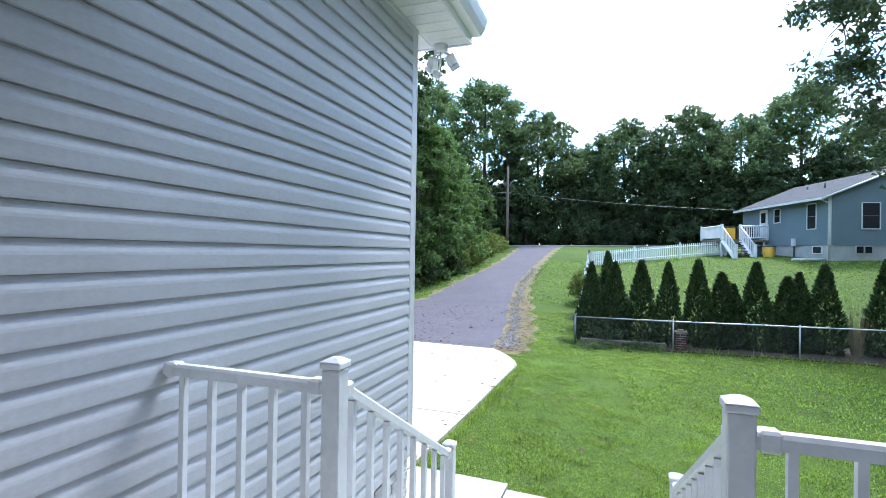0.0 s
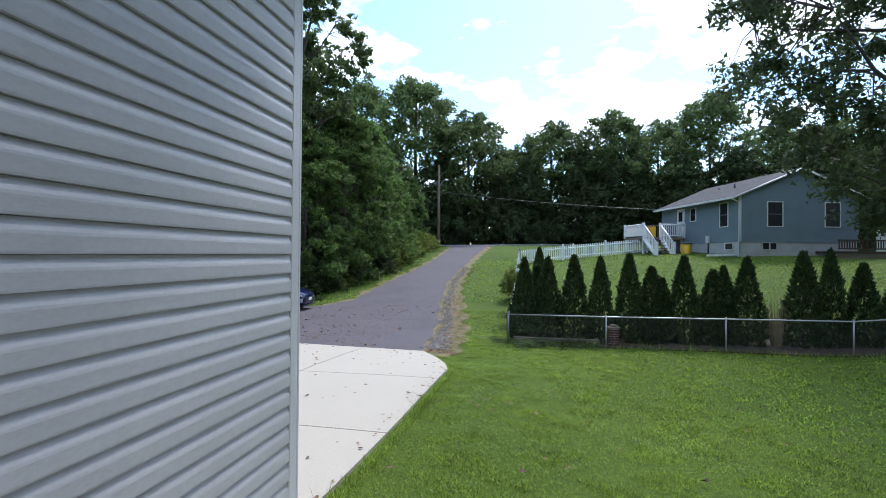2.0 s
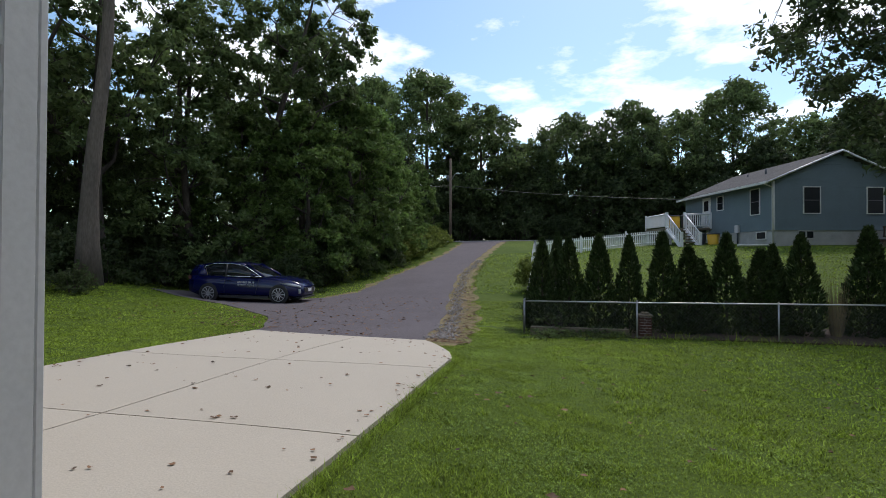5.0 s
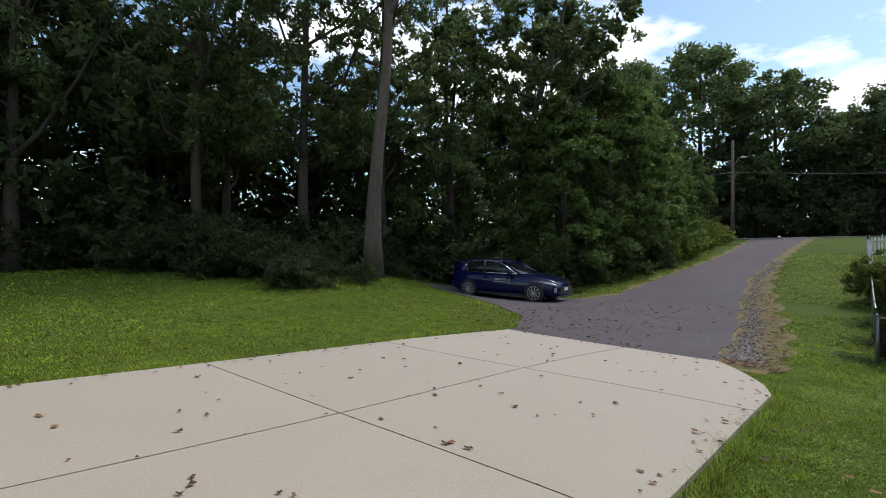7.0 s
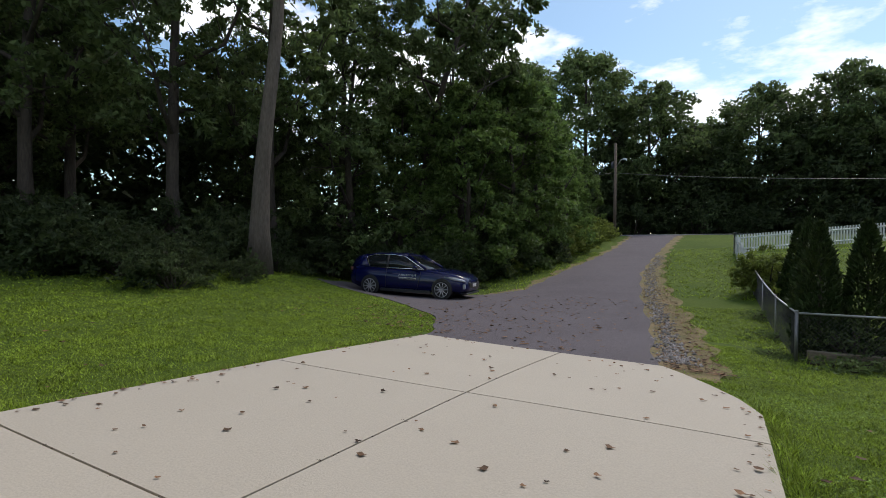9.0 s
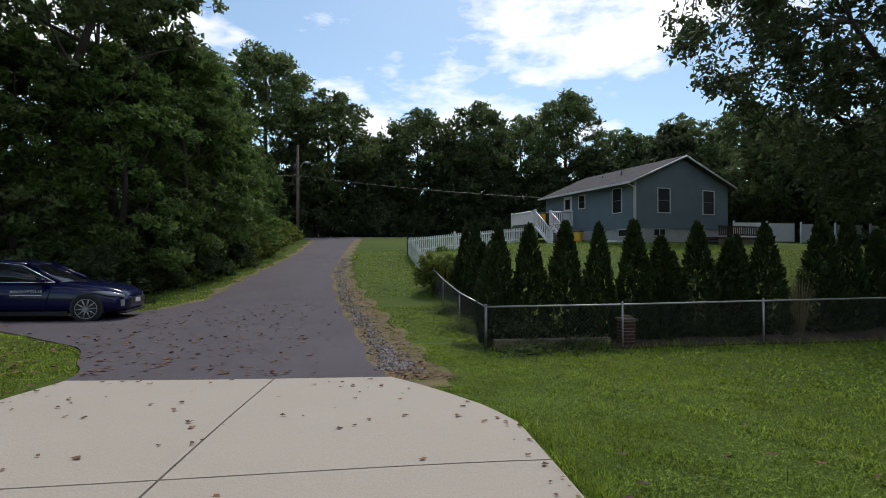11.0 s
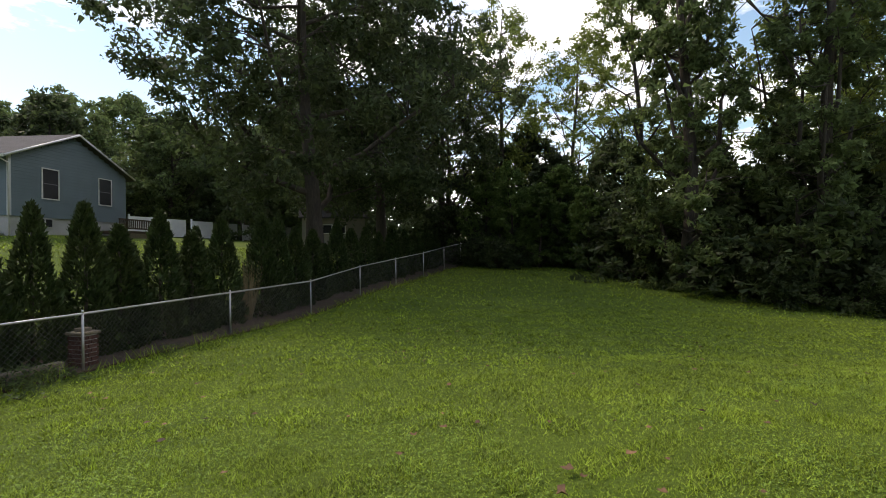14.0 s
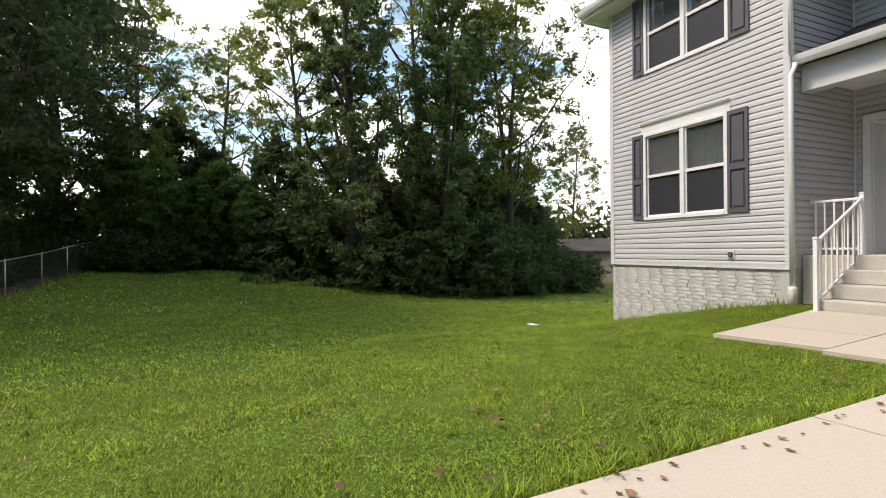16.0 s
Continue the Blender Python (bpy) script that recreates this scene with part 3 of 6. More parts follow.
def rail_post(parent, x, y, z0, z1, w=0.058):
    h = w / 2
    part("post", boxes((x - h, y - h, z0, x + h, y + h, z1 - 0.035), bevel=0.004), M_WHITE, parent)
    bm = boxes((x - h - 0.005, y - h - 0.005, z1 - 0.032, x + h + 0.005, y + h + 0.005, z1 - 0.012), bevel=0.004)
    base = [bm.verts.new((x + s * (h + 0.004), y + t * (h + 0.003), z1 - 0.012)) for s, t in ((-1, -1), (1, -1), (1, 1), (-1, 1))]
    top = [bm.verts.new((x + s * h * 0.35, y + t * h * 0.35, z1)) for s, t in ((-1, -1), (1, -1), (1, 1), (-1, 1))]
    for k in range(4):
        bm.faces.new((base[k], base[(k + 1) % 4], top[(k + 1) % 4], top[k]))
    bm.faces.new(top)
    part("post_cap", bm, M_WHITE, parent)
    part("post_base", boxes((x - h - 0.015, y - h - 0.015, z0, x + h + 0.015, y + h + 0.015, z0 + 0.03), bevel=0.005), M_WHITE, parent)


PY, LY = -2.139, -1.051
for px, wx, nb, nm in ((0.665, 0.025, 5, "left"), (1.697, 2.365, 5, "right")):
    rail = thing("porch_railing", "white vinyl porch and stair railing with square balusters", "railing", group="porch railings")
    rail_post(rail, px, PY, 0.964, 1.845)
    rail_post(rail, px, LY, 0.20, 1.215, 0.052)
    s = 1 if wx > px else -1
    rail_run(rail, (px + s * 0.028, PY, 1.755), (wx, PY, 1.755), nb, 0.70)
    rail_run(rail, (px, PY + 0.028, 1.752), (px, LY - 0.026, 1.155), 8, 0.78)

# porch roof, beam and gutter
solid("porch_roof", extrude([(-1.80, 3.86), (-3.34, 4.62), (-3.34, 4.55), (-1.80, 3.79)], 0.02, 2.36), M_ROOF, "grey shingled porch roof")
solid("porch_ceiling", boxes((0.02, -3.34, 3.60, 2.36, -2.15, 3.63)), M_WHITE, "white porch ceiling")
solid("porch_beam", boxes((0.02, -2.15, 3.40, 2.36, -1.93, 3.80), bevel=0.006), M_TRIM, "light grey boxed porch beam")


def gutter(x0, x1, m, label):
    g = thing("roof_gutter", label, "gutter", m=m)
    part("channel", extrude([(0, 0), (0.07, 0), (0.10, 0.05), (0.115, 0.10), (0.12, 0.125), (0.108, 0.125), (0.10, 0.10), (0.06, 0.015), (0.008, 0.015), (0.008, 0.125), (0, 0.125)], x0, x1), M_WHITE, g)
    part("end_cap", extrude([(0, 0), (0.07, 0), (0.10, 0.05), (0.12, 0.125), (0, 0.125)], x1, x1 + 0.006), M_WHITE, g)
    return g


gutter(0.05, 2.34, pose(0, -1.80, 3.78), "white metal gutter along the porch roof")
spout = thing("downspout", "white metal downspout at the house corner", "downspout")
part("pipe", tube([(2.32, -1.72, 3.80), (2.32, -1.70, 3.72), (2.335, -1.635, 3.60), (2.335, -1.635, 0.50)], [0.036] * 4, 8), M_WHITE, spout)
part("drain_boot", tube([(2.335, -1.635, 0.50), (2.335, -1.635, 0.46), (2.335, -1.635, 0.18)], [0.055, 0.06, 0.06], 10), M_WHITE_WORN, spout, "off-white drain pipe socket")
up = tube([(2.33, -1.64, 6.1), (2.33, -1.64, 3.92)], [0.034] * 2, 8)
part("upper_pipe", up, M_WHITE, spout)

# garage eave above the camera: soffit, fascia, gutter, roof
soffit = thing("garage_soffit", "white vented vinyl soffit under the garage eave", "soffit", kind="structure")
for k in range(14):
    y = 0.33 - 0.14 * (k + 1)
    part("soffit_panel", boxes((0.02, y + 0.003, 3.802, 0.32, y + 0.137, 3.815), bevel=0.002), M_WHITE, soffit)
for k in range(40):
    part("soffit_panel", boxes((-0.14 * (k + 1) + 0.003 + 0.02, 0.03, 3.802, -0.14 * k + 0.017, 0.33, 3.815), bevel=0.002), M_WHITE, soffit)
solid("fascia_side", boxes((0.32, -1.75, 3.795, 0.345, 0.35, 3.99), bevel=0.003), M_WHITE, "white fascia board of the garage eave")
solid("fascia_front", boxes((-6.9, 0.33, 3.795, 0.32, 0.352, 3.99)), M_WHITE, "white fascia board of the garage front")
solid("frieze_trim", boxes((0.016, -3.3, 3.765, 0.032, 0.0, 3.80), bevel=0.003), M_TRIM, "grey trim under the soffit")
gutter(-0.36, 1.75, pose(0.346, 0, 3.86, 0, 0, -90), "white metal gutter along the garage eave")
solid("garage_roof", extrude([(0.42, 4.01), (-3.4, 5.37), (-7.2, 3.985), (-7.2, 3.94), (-3.4, 5.31), (0.42, 3.99)], -11.2, 0.34), M_ROOF, "grey shingled garage roof",
      m=Matrix(((0, 1, 0, 0), (1, 0, 0, 0), (0, 0, 1, 0), (0, 0, 0, 1))))
solid("main_soffit", boxes((2.2, -1.69, 6.10, 6.50, -1.30, 6.13), (-0.2, -3.5, 6.10, 2.36, -2.95, 6.13), (6.06, -11.3, 6.10, 6.50, -1.69, 6.13)), M_WHITE, "white soffit under the main roof")
solid("main_fascia", boxes((2.2, -1.30, 6.08, 6.52, -1.27, 6.28), (6.50, -11.3, 6.08, 6.53, -1.30, 6.28)), M_WHITE, "white fascia of the main roof")
gutter(2.2, 6.50, pose(0, -1.268, 6.14), "white metal gutter along the main roof")
solid("main_roof", extrude([(-1.22, 6.26), (-6.4, 8.6), (-11.5, 6.26), (-11.5, 6.18), (-6.4, 8.5), (-1.22, 6.18)], -0.3, 6.55), M_ROOF, "grey shingled main roof")

# flood lights on the garage eave corner
flood = thing("flood_light", "white twin flood light with motion sensor under the eave", "flood light")
part("mount", tube([(0.10, 0.30, 3.80), (0.10, 0.30, 3.745)], [0.062, 0.055], 12), M_WHITE, flood)
for s, tilt in ((-1, 18), (1, -12)):
    x = 0.10 + 0.065 * s
    part("lamp_arm", tube([(0.10 + 0.03 * s, 0.30, 3.75), (x, 0.315, 3.725)], [0.012, 0.012], 6), M_WHITE, flood)
    bm = boxes((-0.040, -0.030, -0.045, 0.040, 0.030, 0.045), bevel=0.010)
    box(bm, -0.034, -0.045, -0.075, 0.034, 0.028, -0.040)
    part("lamp_head", bm, M_WHITE, flood, m=pose(x + 0.012 * s, 0.335, 3.690, 28, -32 * s, 15 * s))
part("sensor_arm", tube([(0.10, 0.30, 3.75), (0.095, 0.31, 3.66), (0.075, 0.31, 3.60)], [0.009] * 3, 6), M_WHITE, flood)
part("motion_sensor", tube([(0.07, 0.31, 3.61), (0.068, 0.312, 3.595), (0.064, 0.316, 3.56), (0.06, 0.32, 3.545)], [0.02, 0.033, 0.034, 0.02], 10), M_WHITE, flood)
vent = thing("wall_outlet", "small grey outdoor outlet box on the siding", "outlet", m=W_FAC)
part("cover", boxes((0.86, 0.015, 0.90, 0.98, 0.035, 1.04), bevel=0.006), M_TRIM, vent)
part("flap", boxes((0.885, 0.035, 0.93, 0.955, 0.07, 1.01), bevel=0.008), M_SHUTTER, vent)
lid = thing("drain_cover", "white flat drain cover lying in the lawn", "drain cover", m=pose(7.2, -0.42, gz(7.2, -0.42)))
part("lid", boxes((-0.14, -0.08, 0.0, 0.14, 0.08, 0.03), bevel=0.01), M_WHITE_WORN, lid)


# ---- plants ----
def leaf_mesh(name, centers, size, mat, rng, flat=0.35, out=None):
    """One small kinked leaf or spray at each centre, turned every way."""
    n = len(centers)
    a = rng.normal(size=(n, 3))
    if out is not None:
        a += out * 1.2
    a[:, 2] += flat
    a /= np.linalg.norm(a, axis=1, keepdims=True)
    u = np.cross(a, rng.normal(size=(n, 3)))
    u /= np.linalg.norm(u, axis=1, keepdims=True)
    w = np.cross(a, u)
    s = size * rng.uniform(0.6, 1.7, (n, 1))
    p = np.stack([centers - u * s * 0.5 + w * s * 0.30, centers - u * s * 0.5 - w * s * 0.30, centers + u * s * 0.62], 1)
    return fast_mesh(name, p.reshape(-1, 3), np.arange(3 * n).reshape(n, 3), mat)


PROFILES = {  # crown radius from the crown's foot to its top
    "round": ((0, 0.12, 0.35, 0.6, 0.82, 0.94, 1), (0.35, 0.72, 0.98, 1.0, 0.80, 0.52, 0.15)),
    "column": ((0, 0.08, 0.3, 0.55, 0.8, 0.93, 1), (0.75, 1.0, 0.95, 0.85, 0.62, 0.38, 0.10)),
    "spread": ((0, 0.15, 0.4, 0.65, 0.85, 1), (0.45, 0.72, 0.92, 1.0, 0.85, 0.40)),
    "sparse": ((0, 0.2, 0.45, 0.7, 0.9, 1), (0.45, 0.75, 1.0, 0.95, 0.60, 0.20)),
}


def tree(name, seed, height, trunk_r, crown_r, base, leaves, size, leaf_mat, bark_mat, label, clumps=150, lean=(0.0, 0.0), shape="round",
         group="woodland trees", clump=0.13, hollow=0.45, limbs=9):
    """A tapered trunk, limbs curving out and up, twigs from the limbs to many small leaf clumps that fill a lobed crown."""
    rng = np.random.default_rng(seed)
    t = thing(name, label, "tree", group=group)
    ks = np.linspace(0, 1, 13)
    wob = rng.normal(size=(2, 3)) * 0.005 * height
    axis = lambda k: np.array([lean[0] * height * k**1.6 + wob[0] @ np.sin(k * np.array((3.1, 6.3, 9.7))), lean[1] * height * k**1.6 + wob[1] @ np.sin(k * np.array((3.4, 5.9, 9.1))), height * 0.95 * k - 0.25])
    bm = tube([tuple(axis(k)) for k in ks], [trunk_r * (1.55 if k == 0 else (1.08 if k < 0.1 else 1.02 - 0.90 * k**0.9)) for k in ks], 9)
    lobes = [(rng.uniform(0, 6.28), rng.integers(2, 6), rng.uniform(-4, 4)) for _ in range(3)]

    def radius(h, ang):
        return crown_r * np.interp(h, *PROFILES[shape]) * (1 + sum(0.11 * math.sin(n * ang + p + m * h) for p, n, m in lobes))

    spots = []
    for q in range(limbs):
        h0 = base * 0.75 + (0.80 - base * 0.75) * (q + 0.5) / limbs
        ang = q * 2.4 + rng.normal() * 0.3
        h1 = min(0.97, h0 + rng.uniform(0.10, 0.26))
        r = radius(max(0.0, (h1 - base) / (1 - base)), ang) * rng.uniform(0.65, 0.92)
        p0, p3 = axis(h0), axis(h1) + np.array([math.cos(ang) * r, math.sin(ang) * r, 0])
        p1 = p0 + (p3 - p0) * [0.38, 0.38, 0.20] + rng.normal(size=3) * 0.02 * height * 0.5
        p2 = p0 + (p3 - p0) * [0.72, 0.72, 0.62] + rng.normal(size=3) * 0.02 * height * 0.5
        r0 = trunk_r * 0.46 * (1.15 - h0)
        tube([tuple(p) for p in (p0, p1, p2, p3)], [r0, r0 * 0.72, r0 * 0.45, 0.015], 6, bm, False)
        spots += [p1, p2, p3]
    spots += [axis(k) for k in np.linspace(max(base, 0.1), 1, 8)]
    spots = np.array(spots)
    tips = []
    for q in range(clumps):
        h = rng.random() ** 0.9
        ang = rng.random() * 2 * math.pi
        r = radius(h, ang) * (hollow + (1 - hollow) * rng.random() ** 0.6)
        tip = axis(base + (1 - base) * h) + np.array([math.cos(ang) * r, math.sin(ang) * r, rng.normal() * 0.02 * height])
        tips.append(tip)
        if q % 2 == 0:
            near = spots[np.argmin(np.sum((spots - tip) ** 2, 1) + (spots[:, 2] > tip[2]) * 2.0)]
            mid = (near + tip) / 2 + np.array([0, 0, 0.05 * r]) + rng.normal(size=3) * 0.08
            tube([tuple(near), tuple(mid), tuple(tip)], [max(0.02, trunk_r * 0.10), max(0.014, trunk_r * 0.06), 0.008], 3, bm, False)
    part("trunk", bm, bark_mat, t)
    tips = np.array(tips)
    spread = crown_r * clump * rng.uniform(0.6, 1.35, len(tips))
    twigs = len(tips) * 14
    owner = np.arange(twigs) % len(tips)
    off = rng.normal(size=(twigs, 3))
    off *= (rng.uniform(0.35, 1.25, (twigs, 1)) / np.linalg.norm(off, axis=1, keepdims=True)) * [1, 1, 0.75]
    twig = tips[owner] + off * spread[owner][:, None]
    pick = rng.integers(0, twigs, leaves)
    centers = twig[pick] + rng.normal(size=(leaves, 3)) * [1, 1, 0.7] * (spread[owner][pick] * 0.24)[:, None]
    centers[:, 2] = np.maximum(centers[:, 2], 0.05)
    part("crown", leaf_mesh("crown", centers, size, leaf_mat, rng, 0.5, off[pick] * 0.5), leaf_mat, t)
    return t


def shrub(name, seed, w, h, leaves, size, mat, label, group="woodland shrubs"):
    rng = np.random.default_rng(seed)
    t = thing(name, label, "shrub", group=group)
    bm = bmesh.new()
    tips = []
    for q in range(22):
        ang, r = rng.random() * 2 * math.pi, w * 0.5 * rng.random() ** 0.5
        z = h * rng.uniform(0.25, 0.95) * (1 - 0.45 * (r / (w * 0.5)) ** 2)
        tip = (math.cos(ang) * r, math.sin(ang) * r, z)
        tips.append(tip)
        tube([(0.1 * math.cos(ang), 0.1 * math.sin(ang), -0.1), (tip[0] * 0.6, tip[1] * 0.6, z * 0.65), tip], [0.03, 0.02, 0.008], 4, bm, False)
    part("stem_clump", bm, M_BARK, t)
    tips = np.array(tips)
    leaves = leaves * 2
    size *= 0.80
    sub = tips[np.arange(220) % len(tips)] + rng.normal(size=(220, 3)) * [w * 0.13, w * 0.13, h * 0.12]
    centers = sub[rng.integers(0, 220, leaves)] + rng.normal(size=(leaves, 3)) * [w * 0.035, w * 0.035, h * 0.035]
    centers[:, 2] = np.abs(centers[:, 2])
    part("foliage", leaf_mesh("foliage", centers, size, mat, rng, 0.7), mat, t)
    return t


def scatter(kind, places, rng, smin=0.8, smax=1.25):
    """Copies of a plant at places (x, y, size)."""
    for x, y, s in places:
        k = s * rng.uniform(smin, smax)
        copy_thing(kind, pose(x, y, gz(x, y) - 0.05, 0, 0, rng.random() * 360) @ Matrix.Diagonal((k, k, k * rng.uniform(0.92, 1.1), 1)))


def put(kind, x, y, s=1.0, rz=0.0):
    kind.matrix_basis = pose(x, y, gz(x, y) - 0.05, 0, 0, rz) @ Matrix.Diagonal((s, s, s, 1))


rng = random.Random(11)
OAK = "tall broadleaf tree with a wide green crown"
WOOD = "tall woodland tree leafy down to the ground"
FAR = "trees beyond the road"
oak_a = tree("tree", 1, 22.5, 0.42, 6.6, 0.10, 24000, 0.36, M_LEAF, M_BARK, OAK + " beyond the road", 260, group=FAR, limbs=12, clump=0.15, hollow=0.3)
oak_b = tree("tree", 2, 17.5, 0.36, 5.6, 0.10, 20000, 0.34, M_LEAF, M_BARK, OAK + " beyond the road", 220, group=FAR, limbs=11, clump=0.16, hollow=0.3)
oak_c = tree("tree", 3, 12, 0.26, 4.4, 0.06, 11000, 0.36, M_LEAF_DARK, M_BARK, "dense dark broadleaf tree beyond the road", 150, shape="column", group=FAR, clump=0.17)
wood_a = tree("tree", 4, 16, 0.26, 4.0, 0.05, 24000, 0.19, M_LEAF, M_BARK, WOOD, 260, shape="column", clump=0.10)
wood_b = tree("tree", 5, 18.5, 0.24, 4.4, 0.26, 15000, 0.17, M_LEAF, M_BARK, "tall woodland tree with bare lower trunk", 190, shape="sparse", limbs=14, clump=0.085, hollow=0.2)
wood_c = tree("tree", 6, 11, 0.18, 3.0, 0.03, 22000, 0.16, M_LEAF_YOUNG, M_BARK, "light green young woodland tree by the drive", 170, shape="column")

# beyond the road
put(oak_a, -15, 60.5)
put(oak_b, 2.4, 62, 0.93)
put(oak_c, -4, 61, 1.0)
scatter(oak_a, [(-23.5, 63, 0.95), (21.5, 63, 0.84), (47, 64, 0.85)], rng, 0.97, 1.03)
scatter(oak_b, [(-8.2, 60.5, 1.10), (9.6, 61, 1.02), (15.2, 62, 0.92), (28.5, 62, 0.94), (36, 66, 1.0), (57, 62, 1.05), (-2.0, 67, 0.82)], rng, 0.97, 1.03)
scatter(oak_c, [(-18, 58, 0.9), (-11, 58.5, 0.95), (5.5, 59, 0.85), (-0.5, 60, 0.78), (10.5, 58.5, 0.9), (17, 59, 0.9), (23, 59, 0.95), (30, 59, 1.0), (39, 60, 1.0), (48, 58, 1.0), (-28, 57, 1.2)], rng, 0.92, 1.08)
# woods along the drive and the left lawn
put(wood_a, -12.8, 24.5, 0.92)
put(wood_b, -17.5, 20.5)
put(wood_c, -10.5, 25.6, 1.02)
scatter(wood_a, [(-15.2, 18.4, 0.9), (-12.8, 31, 0.72), (-23.5, 8, 0.8), (-24.5, 0, 0.95), (-13.5, 39, 0.75), (-19.5, 17, 0.7)], rng, 0.92, 1.08)
scatter(wood_b, [(-16, 14.8, 1.0), (-20, 8.5, 1.05), (-22, 3, 1.0), (-16.5, 30, 1.0), (-22, -2.5, 1.0), (-26.5, 10, 1.1), (-21.5, 10.4, 0.9), (-17.4, 11.6, 0.95)], rng, 0.92, 1.08)
scatter(oak_c, [(-27, 12, 0.9), (-25.5, 5, 0.9), (-26, -3, 0.95), (-23, 18, 0.85)], rng)
scatter(wood_c, [(-10.6, 32.5, 0.80), (-11, 38, 0.72), (-11.5, 43.5, 0.66), (-13.6, 20.2, 0.85), (-11.2, 21.8, 0.86), (-10.2, 28.8, 0.92)], rng, 0.95, 1.06)
# the tall bare trunk by the parking bay
lone = tree("tree", 21, 21, 0.29, 4.5, 0.62, 10000, 0.21, M_LEAF, M_BARK_PALE, "tall tree with a long bare pale trunk", 90, lean=(0.012, 0.010), limbs=7)
put(lone, -13.3, 11.9)
# leaning limb tree beside it
leaner = tree("tree", 33, 17, 0.28, 3.6, 0.45, 11000, 0.21, M_LEAF, M_BARK, "leaning dark woodland tree by the parking bay", 100, lean=(0.14, 0.09), shape="sparse")
put(leaner, -13.1, 20.6)

# undergrowth sh_a and sh_b: understory shade is put into their dark leaf colour
sh_a = shrub("shrub", 41, 3.0, 2.2, 2500, 0.14, M_LEAF_DARK, "leafy undergrowth shrub at the wood's edge, dark green with shade in its colour")
sh_b = shrub("shrub", 42, 2.6, 1.8, 2500, 0.13, M_LEAF_DARK, "green undergrowth shrub at the wood's edge")
sh_c = shrub("shrub", 43, 2.2, 1.3, 2600, 0.12, M_LEAF_LIGHT, "light green shrub beside the drive")
put(sh_a, -15.5, 13.2)
put(sh_b, -16.6, 9.6)
put(sh_c, -9.4, 30)
scatter(sh_a, [(-17.5, 11.5, 1.2), (-19.5, 7.2, 1.2), (-23.5, 4.4, 1.2), (-23, 1, 1.2), (-23, -2.5, 1.2), (-14.8, 16.8, 1.0), (-12.4, 18.6, 1.0), (-10.8, 19.5, 0.9), (-10.4, 23.5, 1.0), (-18.5, 14, 1.3), (-22, 6, 1.5), (-16.5, 18, 1.3)], rng)
scatter(sh_b, [(-15, 11.4, 0.8), (-17.8, 8.2, 1.0), (-19.6, 7.0, 1.0), (-23.2, 2.8, 1.0), (-23, -1, 1.0), (-12.6, 8.7, 0.5), (-13.5, 8.9, 0.7), (-14.9, 8.8, 0.85), (-16.4, 8.6, 0.95), (-18.2, 8.3, 1.05), (-20.6, 7.8, 1.15), (-23, 7, 1.25), (-14.4, 10.4, 0.6), (-12.4, 10.6, 0.35), (-13.6, 17.6, 0.8), (-10.0, 21.2, 0.9), (-9.8, 25.4, 0.9), (-9.6, 28, 0.9), (-14.2, 13.4, 0.7)], rng)
scatter(sh_c, [(-9.4, 32.5, 0.9), (-9.3, 35, 0.9), (-9.3, 37.5, 1.0), (-9.5, 40, 1.0), (-9.6, 42.5, 1.0), (-9.9, 45, 1.0), (-9.9, 23, 0.7), (-9.7, 34, 1.3), (-9.9, 38.8, 1.4), (-10.2, 43.5, 1.4)], rng)
scatter(sh_b, [(-16, 57, 2.2), (-9, 57, 2.0), (-3, 57.5, 2.0), (2, 57, 1.8), (7, 57.5, 1.8), (12, 57, 1.8), (17, 57.5, 1.8), (-22, 57, 2.2), (28, 57.5, 1.8)], rng)

# big trees behind the fence
big_a = tree("tree", 51, 16, 0.34, 7.4, 0.20, 60000, 0.155, M_LEAF_DARK, M_BARK, "large dark shade tree behind the fence", 380, lean=(-0.03, 0.02), shape="spread", group="trees behind the fence", clump=0.085, hollow=0.25, limbs=14)
big_b = tree("tree", 52, 14.5, 0.30, 6.0, 0.22, 32000, 0.16, M_LEAF_DARK, M_BARK, "large spreading shade tree behind the fence", 200, lean=(-0.05, 0.05), shape="spread", group="trees behind the fence", clump=0.10, hollow=0.25, limbs=12)
put(big_a, 14.2, 14.5)
put(big_b, 20.4, 14.5)
scatter(big_b, [(25, 20.5, 0.95), (25.5, 13.2, 0.85)], rng, 0.95, 1.05)
scatter(oak_b, [(28, 36, 0.60), (25, 43, 0.65), (37, 33, 0.7), (33, 26, 0.7)], rng, 0.95, 1.05)
scatter(oak_c, [(22, 40, 0.72), (32, 40, 0.85), (30, 31, 0.75), (42, 36, 1.1)], rng, 0.95, 1.05)
# back tree line
back_a = tree("tree", 61, 17, 0.22, 3.6, 0.30, 15000, 0.14, M_LEAF_LIGHT, M_BARK, "thin-crowned tall tree in the back tree line", 230, lean=(0.02, -0.03), shape="sparse", group="back tree line", clump=0.10, hollow=0.2, limbs=15)
back_b = tree("tree", 62, 18, 0.30, 2.3, 0.04, 30000, 0.15, M_LEAF, M_BARK, "tall vine-covered tree in the back tree line", 320, lean=(-0.03, 0.04), shape="column", group="back tree line", clump=0.14, hollow=0.10, limbs=14)
put(back_a, 29, 10.5)
put(back_b, 17.9, 1.3, 1.0, 40)
scatter(back_a, [(31, 6, 1.0), (27.5, 13.5, 0.85), (20.5, -7.6, 1.0), (18.8, -7.0, 0.92), (34, -10, 0.9), (24.5, 2.6, 0.95), (21.5, -3.4, 1.05), (26, -17, 0.6)], rng, 0.95, 1.06)
